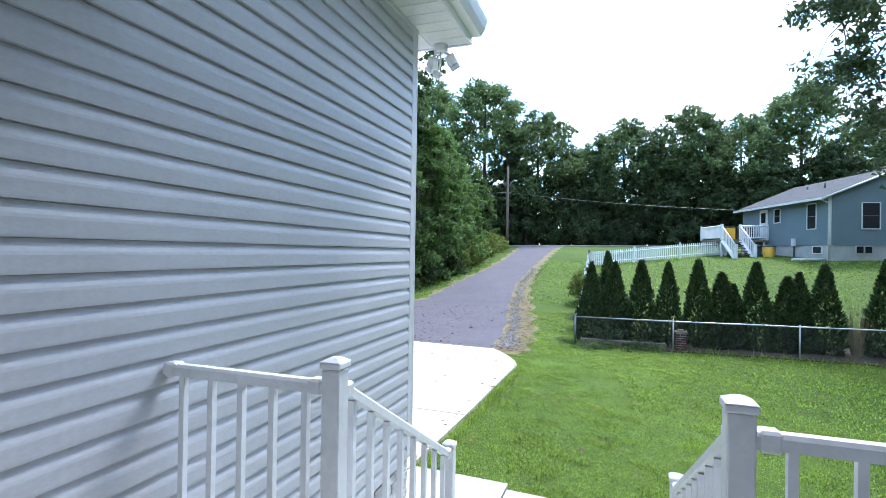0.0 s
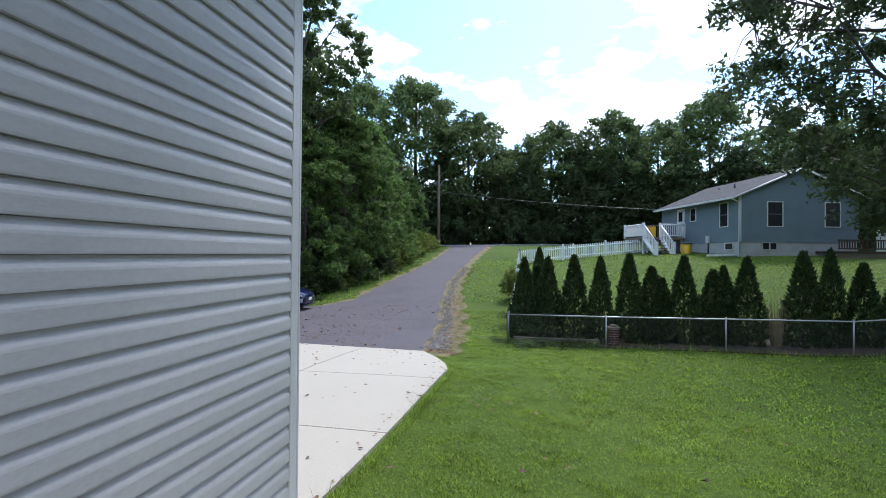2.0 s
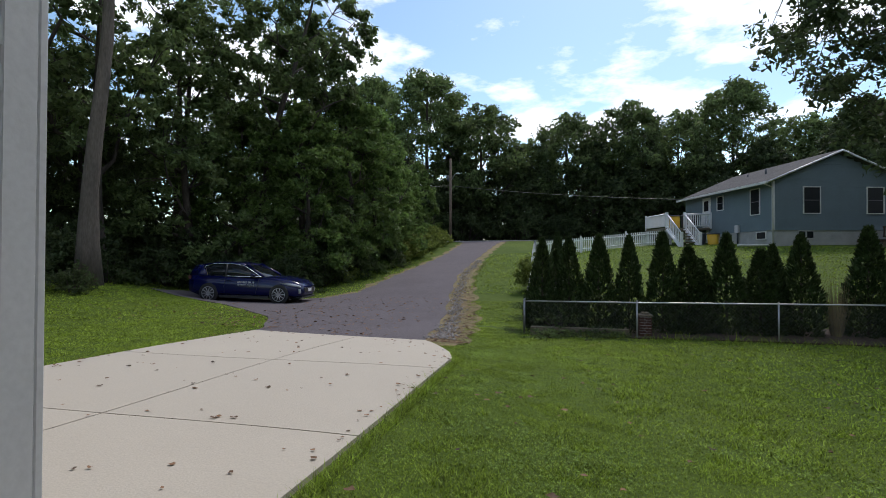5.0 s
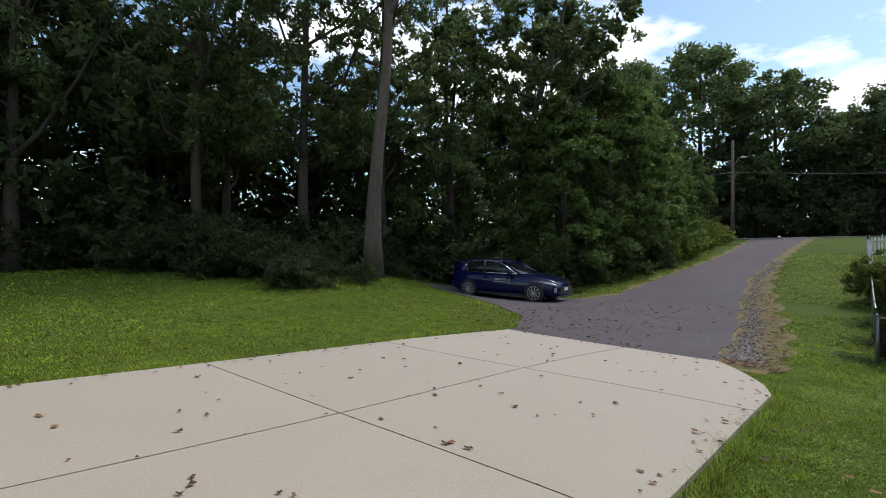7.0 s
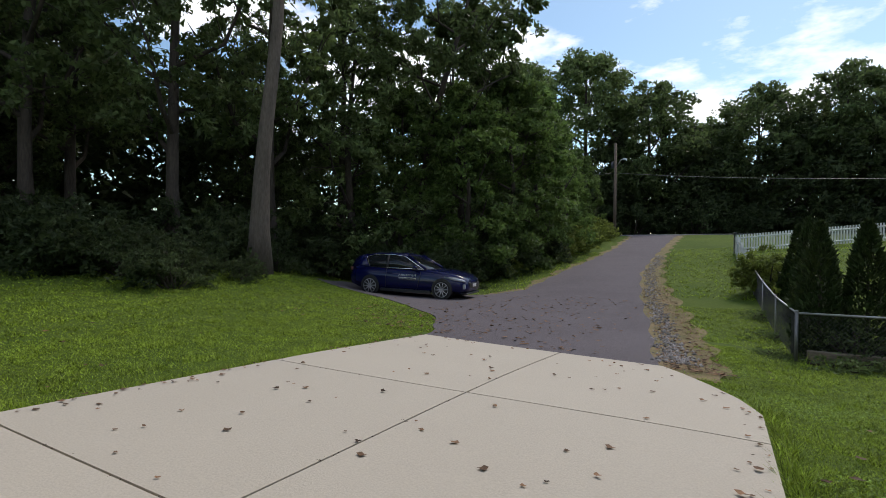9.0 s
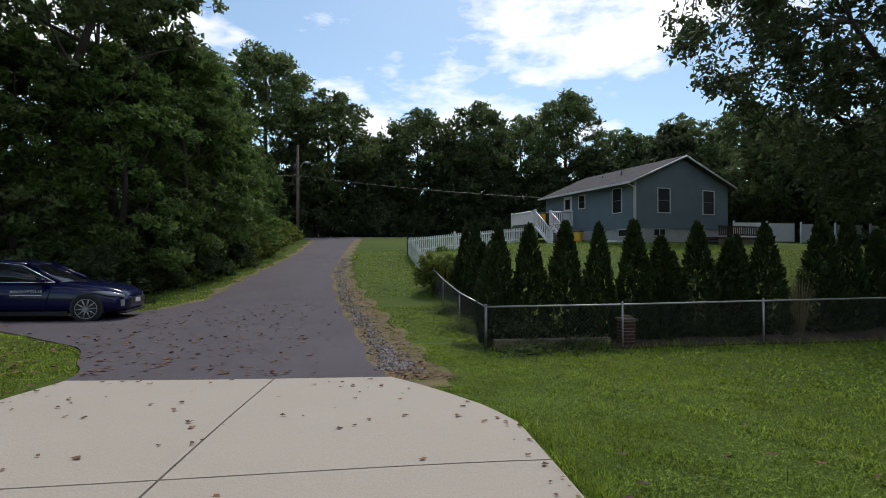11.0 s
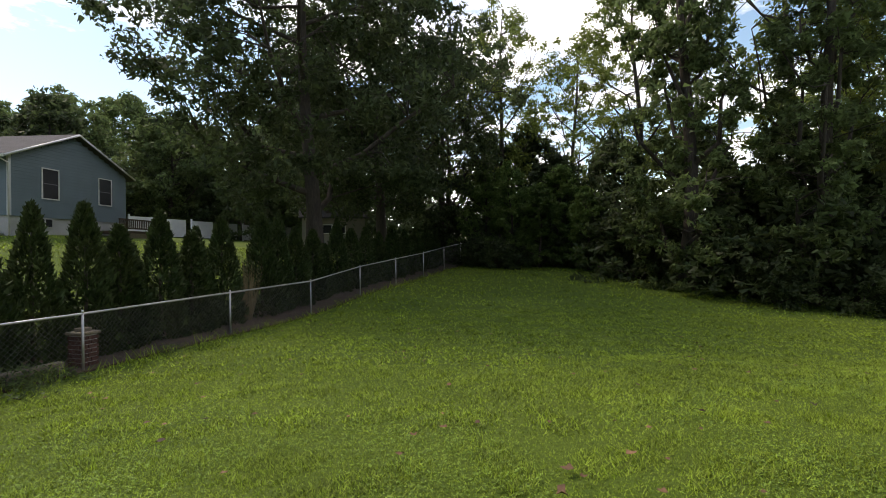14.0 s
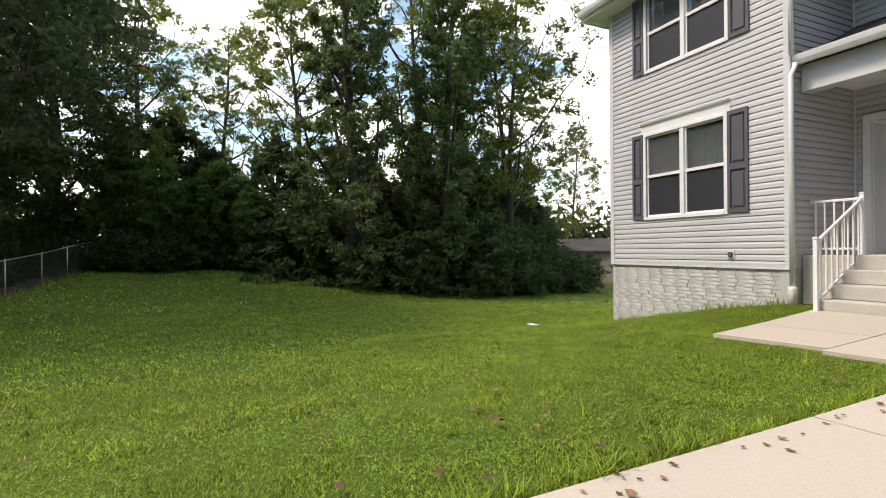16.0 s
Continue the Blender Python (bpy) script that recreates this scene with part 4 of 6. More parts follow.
scatter(back_b, [(17.2, -2.6, 0.92)], rng, 0.95, 1.06)
scatter(oak_c, [(20.5, -6.0, 0.50), (21.2, 0.4, 0.52), (30.5, 9, 0.7), (24.5, -12, 0.5), (20.4, -3.0, 0.55), (22.5, -9, 0.55), (23.5, -6, 0.62), (22.8, 3.6, 0.5), (25.5, 6.5, 0.55)], rng, 0.95, 1.05)
scatter(wood_c, [(22.8, 8.6, 0.46), (23.4, 6.2, 0.5), (22.0, 7.0, 0.40), (23.5, 10.0, 0.5), (21.4, 4.8, 0.38)], rng, 0.95, 1.05)
scatter(sh_a, [(22.5, 10.2, 0.9), (22.6, 8.4, 0.7), (21.6, 4.2, 0.9), (19.2, 0.2, 1.5), (17.6, -1.0, 1.5), (17.6, -4.4, 1.5), (18.4, -6.4, 1.3), (18.6, -9.2, 1.0), (19.4, 1.8, 1.7), (19.0, -2.8, 1.8), (20.5, -5.5, 1.6), (20, -11.5, 1.1), (24, 11.6, 1.3)], rng, 0.9, 1.1)
scatter(sh_b, [(22.4, 6.2, 0.8), (20.6, 3.4, 0.9), (18.4, 1.2, 0.8), (16.4, -1.2, 0.8), (16.0, -3.0, 0.9), (16.2, -5.0, 0.8), (16.8, -7.2, 0.9), (17.6, -10.2, 1.0), (21.4, 9.2, 0.8), (17.0, -8.8, 0.7)], rng, 0.9, 1.1)


def arborvitae(seed, h, w):
    rng = np.random.default_rng(seed)
    t = thing("arborvitae", "slender dark green cone-shaped arborvitae by the fence", "shrub", group="arborvitae row")
    part("trunk", tube([(0, 0, -0.1), (0.01, 0, h * 0.5), (0, 0, h * 0.95)], [0.035, 0.025, 0.006], 6), M_BARK, t)
    n = 5200
    k = rng.random(n) ** 1.25
    r = w * 0.5 * np.minimum(1.0, (1 - k) ** 0.72 * 1.06) * (0.78 + 0.28 * rng.random(n)) * np.where(k < 0.08, 0.85, 1)
    ang = rng.random(n) * 2 * math.pi
    lump = 1 + 0.13 * np.sin(ang * 3 + k * 9 + seed) + 0.09 * np.sin(ang * 7 - k * 23) + 0.06 * np.sin(k * 41 + ang * 2)
    c = np.stack([np.cos(ang) * r * lump, np.sin(ang) * r * lump, 0.04 + k * h], -1)
    out = np.stack([np.cos(ang), np.sin(ang), np.full(n, 0.5)], -1)
    a = out + rng.normal(size=(n, 3)) * 0.55
    a /= np.linalg.norm(a, axis=1, keepdims=True)
    side = np.cross(a, rng.normal(size=(n, 3)))
    side /= np.linalg.norm(side, axis=1, keepdims=True)
    s = rng.uniform(0.05, 0.13, (n, 1))
    p = np.stack([c - side * s * 0.32, c + side * s * 0.32, c + a * s * 0.7 + [0, 0, 0.05] * s / 0.1], 1)
    part("foliage", fast_mesh("foliage", p.reshape(-1, 3), np.arange(3 * n).reshape(n, 3), M_ARB), M_ARB, t)
    return t


arbs = [arborvitae(70 + k, 2.6, 0.92) for k in range(3)]
row = [(0.80, 12.0, 2.30), (1.47, 12.1, 2.32), (2.19, 12.0, 2.35), (2.90, 12.0, 2.62), (3.67, 12.0, 2.66), (4.25, 12.0, 2.25), (4.55, 12.1, 1.95), (5.08, 12.0, 2.60), (5.80, 12.0, 2.15), (6.12, 12.2, 2.3),
       (6.63, 12.0, 2.55), (7.96, 12.0, 2.65), (8.58, 12.0, 2.75), (9.32, 12.0, 2.30), (10.15, 12.0, 2.15), (10.9, 12.1, 1.7), (11.5, 12.0, 2.4), (12.4, 12.0, 2.1), (13.4, 12.0, 2.2), (14.5, 12.0, 2.0), (15.7, 12.0, 2.2), (17.0, 12.0, 2.1),
       (18.3, 12.0, 2.1), (19.6, 12.0, 2.0), (21.0, 12.0, 2.0), (1.15, 14.2, 2.2), (1.15, 15.4, 2.1), (1.2, 16.7, 2.7), (1.2, 18.4, 2.4)]
for k, (x, y, h) in enumerate(row):
    m = pose(x, y, gz(x, y) - 0.02, 0, 0, k * 77) @ Matrix.Diagonal((0.95 + 0.06 * (k % 3), 0.95 + 0.06 * (k % 3), h / 2.6, 1))
    if k < 3:
        arbs[k].matrix_basis = m
    else:
        copy_thing(arbs[k % 3], m)

# ---- chain-link fence ----
fence = thing("chain_link_fence", "low galvanised chain-link fence around the next garden", "fence")
FX = (0.40, 2.945, 5.81, 8.60, 11.23, 13.93, 16.75, 19.5, 22.3, 25.1)


def fence_top(x):
    return lerp(x, (0.4, 9.0, 25.0), (0.80, 0.83, 1.16))


def fence_line(pts):
    tops = [(x, y, gz(x, y) + fence_top(x)) for x, y in pts]
    for k, (x, y) in enumerate(pts):
        b = gz(x, y)
        FH = fence_top(x)
        part("fence_post", tube([(x, y, b - 0.1), (x, y, b + FH + 0.02)], [0.027 if k == 0 else 0.018] * 2, 8), M_GALV, fence)
        part("post_cap", tube([(x, y, b + FH + 0.015), (x, y, b + FH + 0.04), (x, y, b + FH + 0.055)], [0.031 if k == 0 else 0.022, 0.027 if k == 0 else 0.018, 0.006], 8), M_GALV, fence)
    part("top_rail", tube(tops, [0.017] * len(tops), 6), M_GALV, fence)
    vs, fs = [], []
    for (xa, ya), (xb, yb) in zip(pts, pts[1:]):
        l = math.hypot(xb - xa, yb - ya)
        za, zb = gz(xa, ya) + 0.03, gz(xb, yb) + 0.03
        ha, hb = fence_top(xa) - 0.03, fence_top(xb) - 0.03
        h = (ha + hb) / 2

        def at(s, z):
            k = s / l
            return np.array((xa + (xb - xa) * k, ya + (yb - ya) * k, za + (zb - za) * k + z * (ha + (hb - ha) * k) / h))
        nrm = np.array((-(yb - ya) / l, (xb - xa) / l, 0)) * 0.0022
        s = -h
        while s < l:
            for sign in (1, -1):
                s0, s1, z0, z1 = (s, s + h, 0, h) if sign > 0 else (s, s + h, h, 0)
                c0, c1 = max(s0, 0), min(s1, l)
                if c1 - c0 > 0.01:
                    f = lambda c: z0 + (z1 - z0) * (c - s0) / h
                    p, r = at(c0, f(c0)) + nrm * sign, at(c1, f(c1)) + nrm * sign
                    d = np.cross((r - p) / np.linalg.norm(r - p), nrm / 0.0022) * 0.0020
                    e = nrm * 0.9
                    n0 = len(vs)
                    vs += [p + d, p - d * 0.5 + e, p - d * 0.5 - e, r + d, r - d * 0.5 + e, r - d * 0.5 - e]
                    fs += [(n0, n0 + 1, n0 + 4, n0 + 3), (n0 + 1, n0 + 2, n0 + 5, n0 + 4), (n0 + 2, n0, n0 + 3, n0 + 5)]
            s += 0.075
    mesh_ob = part("chain_link_mesh", fast_mesh("chain_link_mesh", np.array(vs), np.array(fs), M_WIRE), M_WIRE, fence, "grey diamond wire mesh")
    mesh_ob["kind"] = "stuff"


fence_line([(x, 11.08 if k > 1 else (11.257, 11.07)[k]) for k, x in enumerate(FX)])
fence_line([(0.40 - 0.54 * (y - 11.257) / 19.5, y) for y in (11.257, 14.0, 16.7, 19.4, 22.0)])
bed = solid("mulch_bed", sheet("m", lambda y: (0.55, 22.5), 0.5, 22.5, 10.98, 12.6, 0.03, 0.25), M_MULCH, "strip of brown mulch under the arborvitae")
timber = solid("timber_edging", boxes((0.55, 11.22, -0.48, 2.80, 11.34, -0.25), bevel=0.012), M_TIMBER, "weathered timber edging inside the fence", "timber", "thing")
pier = thing("brick_pier", "small dark brick pier with flat stone top", "pier", m=pose(3.16, 11.36, gz(3.1, 11.36)) @ Matrix.Diagonal((0.78, 0.78, 0.95, 1)))
bshape = done("brick", box(bmesh.new(), -0.095, -0.045, 0, 0.095, 0.045, 0.055, bevel=0.004), M_BRICK)
part("pier_core", boxes((-0.15, -0.15, 0, 0.15, 0.15, 0.50)), M_MORTAR, pier)
for r in range(7):
    for s in range(4):
        o = pose(0, 0, 0.03 + r * 0.066, 0, 0, 90 * s + (0 if r % 2 else 180))
        for e in (-0.06, 0.135) if r % 2 else (-0.135, 0.06):
            q = part("brick", bshape, M_BRICK, pier, m=o @ pose(e * 0.72, -0.13, 0))
            q.scale.x = 0.66
part("cap_stone", boxes((-0.2, -0.2, 0.50, 0.2, 0.2, 0.545), (-0.10, -0.10, 0.545, 0.10, 0.10, 0.60), bevel=0.01), M_TIMBER, pier, "flat brown cap stone")

# dry ornamental grass between the arborvitae
drg = np.random.default_rng(9)
n = 170
ang, lean = drg.random(n) * 2 * math.pi, drg.random(n) * 0.30
c0 = np.stack([7.28 + 0.10 * np.cos(ang), 11.9 + 0.10 * np.sin(ang), np.full(n, gz(7.3, 11.9))], -1)
hh = drg.uniform(0.7, 1.6, n)
tip = c0 + np.stack([np.cos(ang) * lean * hh, np.sin(ang) * lean * hh, hh], -1)
sd = np.stack([-np.sin(ang), np.cos(ang), np.zeros(n)], -1) * 0.008
dry = thing("dry_grass_clump", "tall clump of dry tan stems by the fence", "plant")
part("stem_clump", fast_mesh("stem_clump", np.stack([c0 - sd, c0 + sd, tip], 1).reshape(-1, 3), np.arange(3 * n).reshape(n, 3), M_DRYSTEM), M_DRYSTEM, dry)
bush = shrub("round_shrub", 91, 1.5, 1.3, 3800, 0.09, M_LEAF_LIGHT, "rounded bright green shrub at the fence", "garden shrubs")
put(bush, 0.5, 19.2, 1.1)
flower = shrub("rose_shrub", 92, 0.9, 0.75, 500, 0.06, M_LEAF, "small thin rose shrub behind the fence", "garden shrubs")
put(flower, 1.25, 11.6)
weeds = shrub("weeds", 93, 1.3, 0.28, 900, 0.05, M_LEAF, "low leafy weeds under the fence", "weeds under the fence")
put(weeds, 0.9, 11.0)
scatter(weeds, [(1.9, 11.0, 0.9), (2.5, 10.95, 0.7), (0.2, 11.6, 0.7), (4.4, 10.98, 0.5), (0.15, 13.4, 0.8), (0.1, 16, 0.8)], rng)


# ---- far woods that close the place ----
def woods_band(name, pts, height, n, size, seed, mat, label):
    """A deep bank of foliage along a line of places, thick and uneven."""
    rng = np.random.default_rng(seed)
    pts = np.array(pts, float)
    k = rng.random(n) * (len(pts) - 1)
    i = k.astype(int)
    f = (k - i)[:, None]
    p = pts[i] * (1 - f) + pts[i + 1] * f + rng.normal(size=(n, 2)) * 1.4
    top = height * (0.75 + 0.18 * np.sin(k * 9.1 + seed) + 0.12 * np.sin(k * 23.0) + 0.08 * np.sin(k * 51))
    z = land(p[:, 0], p[:, 1]) + top * rng.random(n) ** 1.25
    ob = new(name, leaf_mesh(name, np.c_[p, z], size, mat, rng, 0.5))
    return tagged(ob, label, "woods", "", "stuff")


woods_band("far_woods", [(-40, 60), (-20, 63), (0, 66), (20, 66), (45, 64), (75, 60)], 9.0, 20000, 0.5, 1, M_LEAF_DARK, "dark bank of woods beyond the road")
woods_band("left_woods", [(-30, -12), (-29, 0), (-27, 10), (-22, 20), (-19, 30), (-19, 48)], 10.0, 22000, 0.40, 2, M_LEAF_DARK, "dark bank of woods behind the lawn")
woods_band("back_woods", [(36, 28), (35, 14), (34, 4), (33, -6), (31, -18), (27, -26)], 6.0, 14000, 0.5, 3, M_LEAF_DARK, "dark bank of woods behind the back lawn")
woods_band("garden_woods", [(26, 40), (34, 34), (42, 28), (46, 20)], 8.0, 12000, 0.4, 4, M_LEAF_DARK, "bank of woods behind the next house")


# ---- the next house ----
HB = pose(12.214, 28.05, 1.90, 0, 0, 14.33)
HW, HL, HF, HE, HP = 7.03, 8.8, 0.93, 3.50, 4.93
house = thing("neighbor_house", "blue-green sided single-storey house with grey gable roof", "house", m=HB)
part("foundation", boxes((0.03, 0.03, -0.6, HW - 0.03, HL - 0.03, HF)), M_FOUND, house, "pale concrete foundation")


def lap_wall(bm, width_at, z0, z1, course=0.15):
    """Lapped courses facing -y, each as wide as width_at gives."""
    z = z0
    while z < z1 - 0.01:
        a, b = width_at(z + course / 2)
        if b - a > 0.05:
            extrude([(0.02, z), (-0.022, z), (-0.004, min(z + course, z1)), (0.02, min(z + course, z1))], a, b, bm)
        z += course
    return bm


def gable(z):
    k = max(0.0, (z - HE) / (HP - HE)) * HW / 2
    return k, HW - k


core = bmesh.new()
for y in (0.02, HL - 0.14):
    a = [core.verts.new((x, y, z)) for x, z in ((0, HF), (HW, HF), (HW, HE), (HW / 2, HP), (0, HE))]
    b = [core.verts.new((v.co.x, y + 0.12, v.co.z)) for v in a]
    core.faces.new(a[::-1])
    core.faces.new(b)
    for k in range(5):
        core.faces.new((a[k], a[(k + 1) % 5], b[(k + 1) % 5], b[k]))
box(core, 0.02, 0.14, HF, 0.14, HL - 0.14, HE)
box(core, HW - 0.14, 0.14, HF, HW - 0.02, HL - 0.14, HE)
part("wall", core, M_BLUE_SIDING, house)
part("gable_siding", lap_wall(bmesh.new(), gable, HF, HP), M_BLUE_SIDING, house)
part("side_siding", lap_wall(bmesh.new(), lambda z: (0, HL), HF, HE), M_BLUE_SIDING, house, m=pose(0, HL, 0, 0, 0, -90))
part("roof", extrude([(-0.45, HE - 0.16), (HW / 2, HP + 0.10), (HW + 0.45, HE - 0.16), (HW + 0.45, HE - 0.05), (HW / 2, HP + 0.22), (-0.45, HE - 0.05)], -0.25, HL + 0.25), M_ROOF, house,
     m=Matrix(((0, 1, 0, 0), (1, 0, 0, 0), (0, 0, 1, 0), (0, 0, 0, 1))))
for s in (0, 1):
    x0, x1 = (-0.46, HW / 2) if s == 0 else (HW + 0.46, HW / 2)
    part("rake_board", tube([(x0, -0.27, HE - 0.10), (x1, -0.27, HP + 0.16)], [0.055, 0.055], 4), M_TRIM, house, "pale painted rake board")
part("eave_gutter", boxes((-0.55, -0.25, HE - 0.17, -0.45, HL + 0.25, HE - 0.05)), M_WHITE_WORN, house, "white eave gutter")
part("downspout", tube([(-0.48, 0.05, HE - 0.14), (-0.05, -0.05, HE - 0.35), (-0.05, -0.05, 0.0)], [0.04] * 3, 6), M_WHITE_WORN, house, "white downspout at the corner")
part("corner_board", boxes((-0.03, -0.03, HF, 0.08, 0.0, HE), (-0.03, 0.0, HF, 0.0, 0.08, HE)), M_TRIM, house)
for x, y, z in ((1.7, 3.0, 0.35), (2.2, 5.4, 0.22)):
    zz = HE + (HP - HE) * x / (HW / 2) + 0.1
    part("roof_vent", tube([(x, y, zz - 0.1), (x, y, zz + z)], [0.06, 0.06], 6), M_BIN, house, "dark roof vent pipe")


def house_window(m, w, h, split=True, trim=None):
    f = 0.05
    win = part("window", boxes((-f, -0.055, -f, 0, 0.0, h + f), (w, -0.055, -f, w + f, 0.0, h + f), (0, -0.055, h, w, 0.0, h + f), (0, -0.06, -f, w, 0.0, 0)), trim or M_WHITE_WORN, house, "dark window in a thin frame", m=m)
    part("pane", boxes((0, -0.028, 0, w, -0.024, h)), M_PANE, win)
    if split:
        part("sash_bar", boxes((0, -0.040, h / 2 - 0.018, w, -0.029, h / 2 + 0.018)), M_SHUTTER, win)


for u in (1.62, 5.02):
    house_window(pose(u, 0, 1.83), 0.85, 1.34)
house_window(pose(1.35, 0.03, 0.52), 0.36, 0.34, False, M_FOUND)
house_window(pose(1.78, 0.03, 0.52), 0.36, 0.34, False, M_FOUND)
SIDE = pose(0, HL, 0, 0, 0, -90)
for y, w, h, z, sp in ((1.75, 0.72, 1.36, 1.86, True), (4.95, 0.60, 0.80, 2.40, True), (1.30, 0.7, 0.34, 0.50, False)):
    house_window(SIDE @ pose(HL - y, 0 if z > 1 else 0.03, z), w, h, sp)
hd = part("door", boxes((0, -0.05, 0, 0.9, -0.005, 1.95)), M_WHITE_WORN, house, "white side door", m=SIDE @ pose(HL - 6.6, 0, 1.35))
part("door_light", boxes((0.2, -0.058, 1.1, 0.7, -0.051, 1.75)), M_PANE, hd)

# deck with stairs beside it
deck = thing("wooden_deck", "raised deck with white railing and stairs", "deck", m=HB)
part("platform", boxes((-2.95, 5.6, 1.20, -0.03, 8.6, 1.35)), M_TIMBER, deck)
for x in (-2.85, -1.5, -0.2):
    for y in (5.75, 8.4):
        part("support_post", boxes((x - 0.06, y - 0.06, -0.6, x + 0.06, y + 0.06, 1.20)), M_WHITE_WORN, deck)


def white_rail(parent, a, b, h, n):
    a, b = Vector(a), Vector(b)
    part("top_rail", tube([a + Vector((0, 0, h)), b + Vector((0, 0, h))], [0.055, 0.055], 4), M_WHITE, parent)
    part("bottom_rail", tube([a + Vector((0, 0, 0.1)), b + Vector((0, 0, 0.1))], [0.04, 0.04], 4), M_WHITE, parent)
    for k in range(n + 1):
        p = a + (b - a) * k / n
        part("baluster", boxes((p.x - 0.025, p.y - 0.025, p.z + 0.08, p.x + 0.025, p.y + 0.025, p.z + h)), M_WHITE, parent)
    for p in (a, b):
        part("rail_post", boxes((p.x - 0.055, p.y - 0.055, p.z - 0.05, p.x + 0.055, p.y + 0.055, p.z + h + 0.12)), M_WHITE, parent)


white_rail(deck, (-1.75, 5.62, 1.35), (-0.08, 5.62, 1.35), 0.85, 12)
white_rail(deck, (-2.92, 5.62, 1.35), (-2.92, 8.55, 1.35), 0.85, 22)
for k in range(7):
    z = 1.35 - 0.19 * (k + 1)
    part("stair_tread", boxes((-2.85, 5.58 - 0.27 * (k + 1), z - 0.05, -1.80, 5.60 - 0.27 * k, z)), M_TIMBER, deck)
for x in (-2.90, -1.77):
    white_rail(deck, (x, 5.55, 1.35), (x, 3.72, 0.02), 0.85, 9)
    part("stringer", tube([(x, 5.55, 1.22), (x, 3.70, -0.08)], [0.11, 0.11], 4), M_WHITE, deck)
for x, y, mat, lab in ((-0.9, 3.9, M_YELLOW, "yellow plastic refuse bin beside the house"), (-1.35, 4.6, M_BIN, "dark blue-grey plastic refuse bin beside the house")):
    bn = thing("refuse_bin", lab, "bin", m=HB @ pose(x, y, 0.0))
    part("body", tube([(0, 0, -0.05), (0, 0, 0.05), (0, 0, 0.85)], [0.30, 0.32, 0.40], 4), mat, bn)
    part("lid", tube([(0, 0, 0.85), (0, 0, 0.90), (0, 0, 0.95)], [0.43, 0.43, 0.30], 4), mat if mat is M_BIN else M_BIN, bn)
tote = thing("storage_tote", "yellow storage tote standing on the deck", "tote", m=HB @ pose(-2.2, 6.3, 1.35))
part("body", boxes((-0.35, -0.3, 0, 0.35, 0.3, 0.75), bevel=0.03), M_YELLOW, tote)
part("lid", boxes((-0.38, -0.33, 0.75, 0.38, 0.33, 0.83), bevel=0.02), M_BIN, tote)
grill = thing("covered_grill", "black covered grill on the deck", "grill", m=HB @ pose(-0.9, 6.6, 1.35))
part("cover", boxes((-0.5, -0.3, 0.05, 0.5, 0.3, 0.95), bevel=0.12), M_BLACK, grill)
part("base", boxes((-0.4, -0.25, 0, 0.4, 0.25, 0.06)), M_BLACK, grill)
plank = thing("white_pipe", "long white drain pipe lying on the grass", "pipe", m=HB @ pose(-2.0, -0.2, 0.12))
part("pipe", tube([(0, 0, 0), (2.0, 0.5, 0.02)], [0.06, 0.06], 8), M_WHITE_WORN, plank)
unit = thing("utility_meter", "grey utility meter and conduit on the house wall", "meter", m=HB)
part("conduit", tube([(-0.06, 2.9, 0.1), (-0.06, 2.9, 1.2)], [0.05, 0.05], 6), M_BIN, unit)
part("meter_box", boxes((-0.16, 2.75, 0.9, -0.02, 3.05, 1.35), bevel=0.02), M_TRIM, unit)
side_deck = thing("side_deck", "low brown stained deck with railing", "deck", m=HB)
part("platform", boxes((4.4, -1.6, 0.30, 8.0, -0.05, 0.42)), M_BROWNWOOD, side_deck)
part("skirt", boxes((4.4, -1.58, -0.5, 8.0, -1.54, 0.30)), M_TIMBER, side_deck)
for z in (0.52, 0.98):
    part("rail", boxes((4.4, -1.62, z, 8.0, -1.54, z + 0.07)), M_BROWNWOOD, side_deck)
for k in range(25):
    part("baluster", boxes((4.42 + 0.147 * k, -1.60, 0.55, 4.47 + 0.147 * k, -1.56, 0.98)), M_BROWNWOOD, side_deck)

# white fences
picket = thing("picket_fence", "white vinyl picket fence round the next garden", "fence")
pk = bmesh.new()
extrude([(-0.012, 0.06), (0.012, 0.06), (0.012, 0.95), (-0.012, 0.95)], -0.035, 0.035, pk)
PICKET = done("picket", pk, M_WHITE)
for a, b in (((-0.14, 30.75), (8.4, 33.6)), ((-0.14, 30.75), (0.10, 22.0))):
    a, b = Vector(a), Vector(b)
    ln, ang = (b - a).length, math.degrees(math.atan2(b.y - a.y, b.x - a.x))
    for k in range(int(ln / 0.13)):
        p = a + (b - a) * (k * 0.13 / ln)
        part("picket", PICKET, M_WHITE, picket, m=pose(p.x, p.y, gz(p.x, p.y), 0, 0, ang))
    n = max(2, int(ln / 2.3))
    for k in range(n + 1):
        p = a + (b - a) * k / n
        z = gz(p.x, p.y)
        part("fence_post", boxes((p.x - 0.06, p.y - 0.06, z - 0.1, p.x + 0.06, p.y + 0.06, z + 1.08), bevel=0.01), M_WHITE, picket)
    for h in (0.22, 0.78):
        pts = [(p.x, p.y, gz(p.x, p.y) + h) for p in (a + (b - a) * k / n for k in range(n + 1))]
        part("fence_rail", tube(pts, [0.04] * len(pts), 4), M_WHITE, picket)
panelf = thing("vinyl_panel_fence", "white vinyl panel fence behind the next house", "fence")
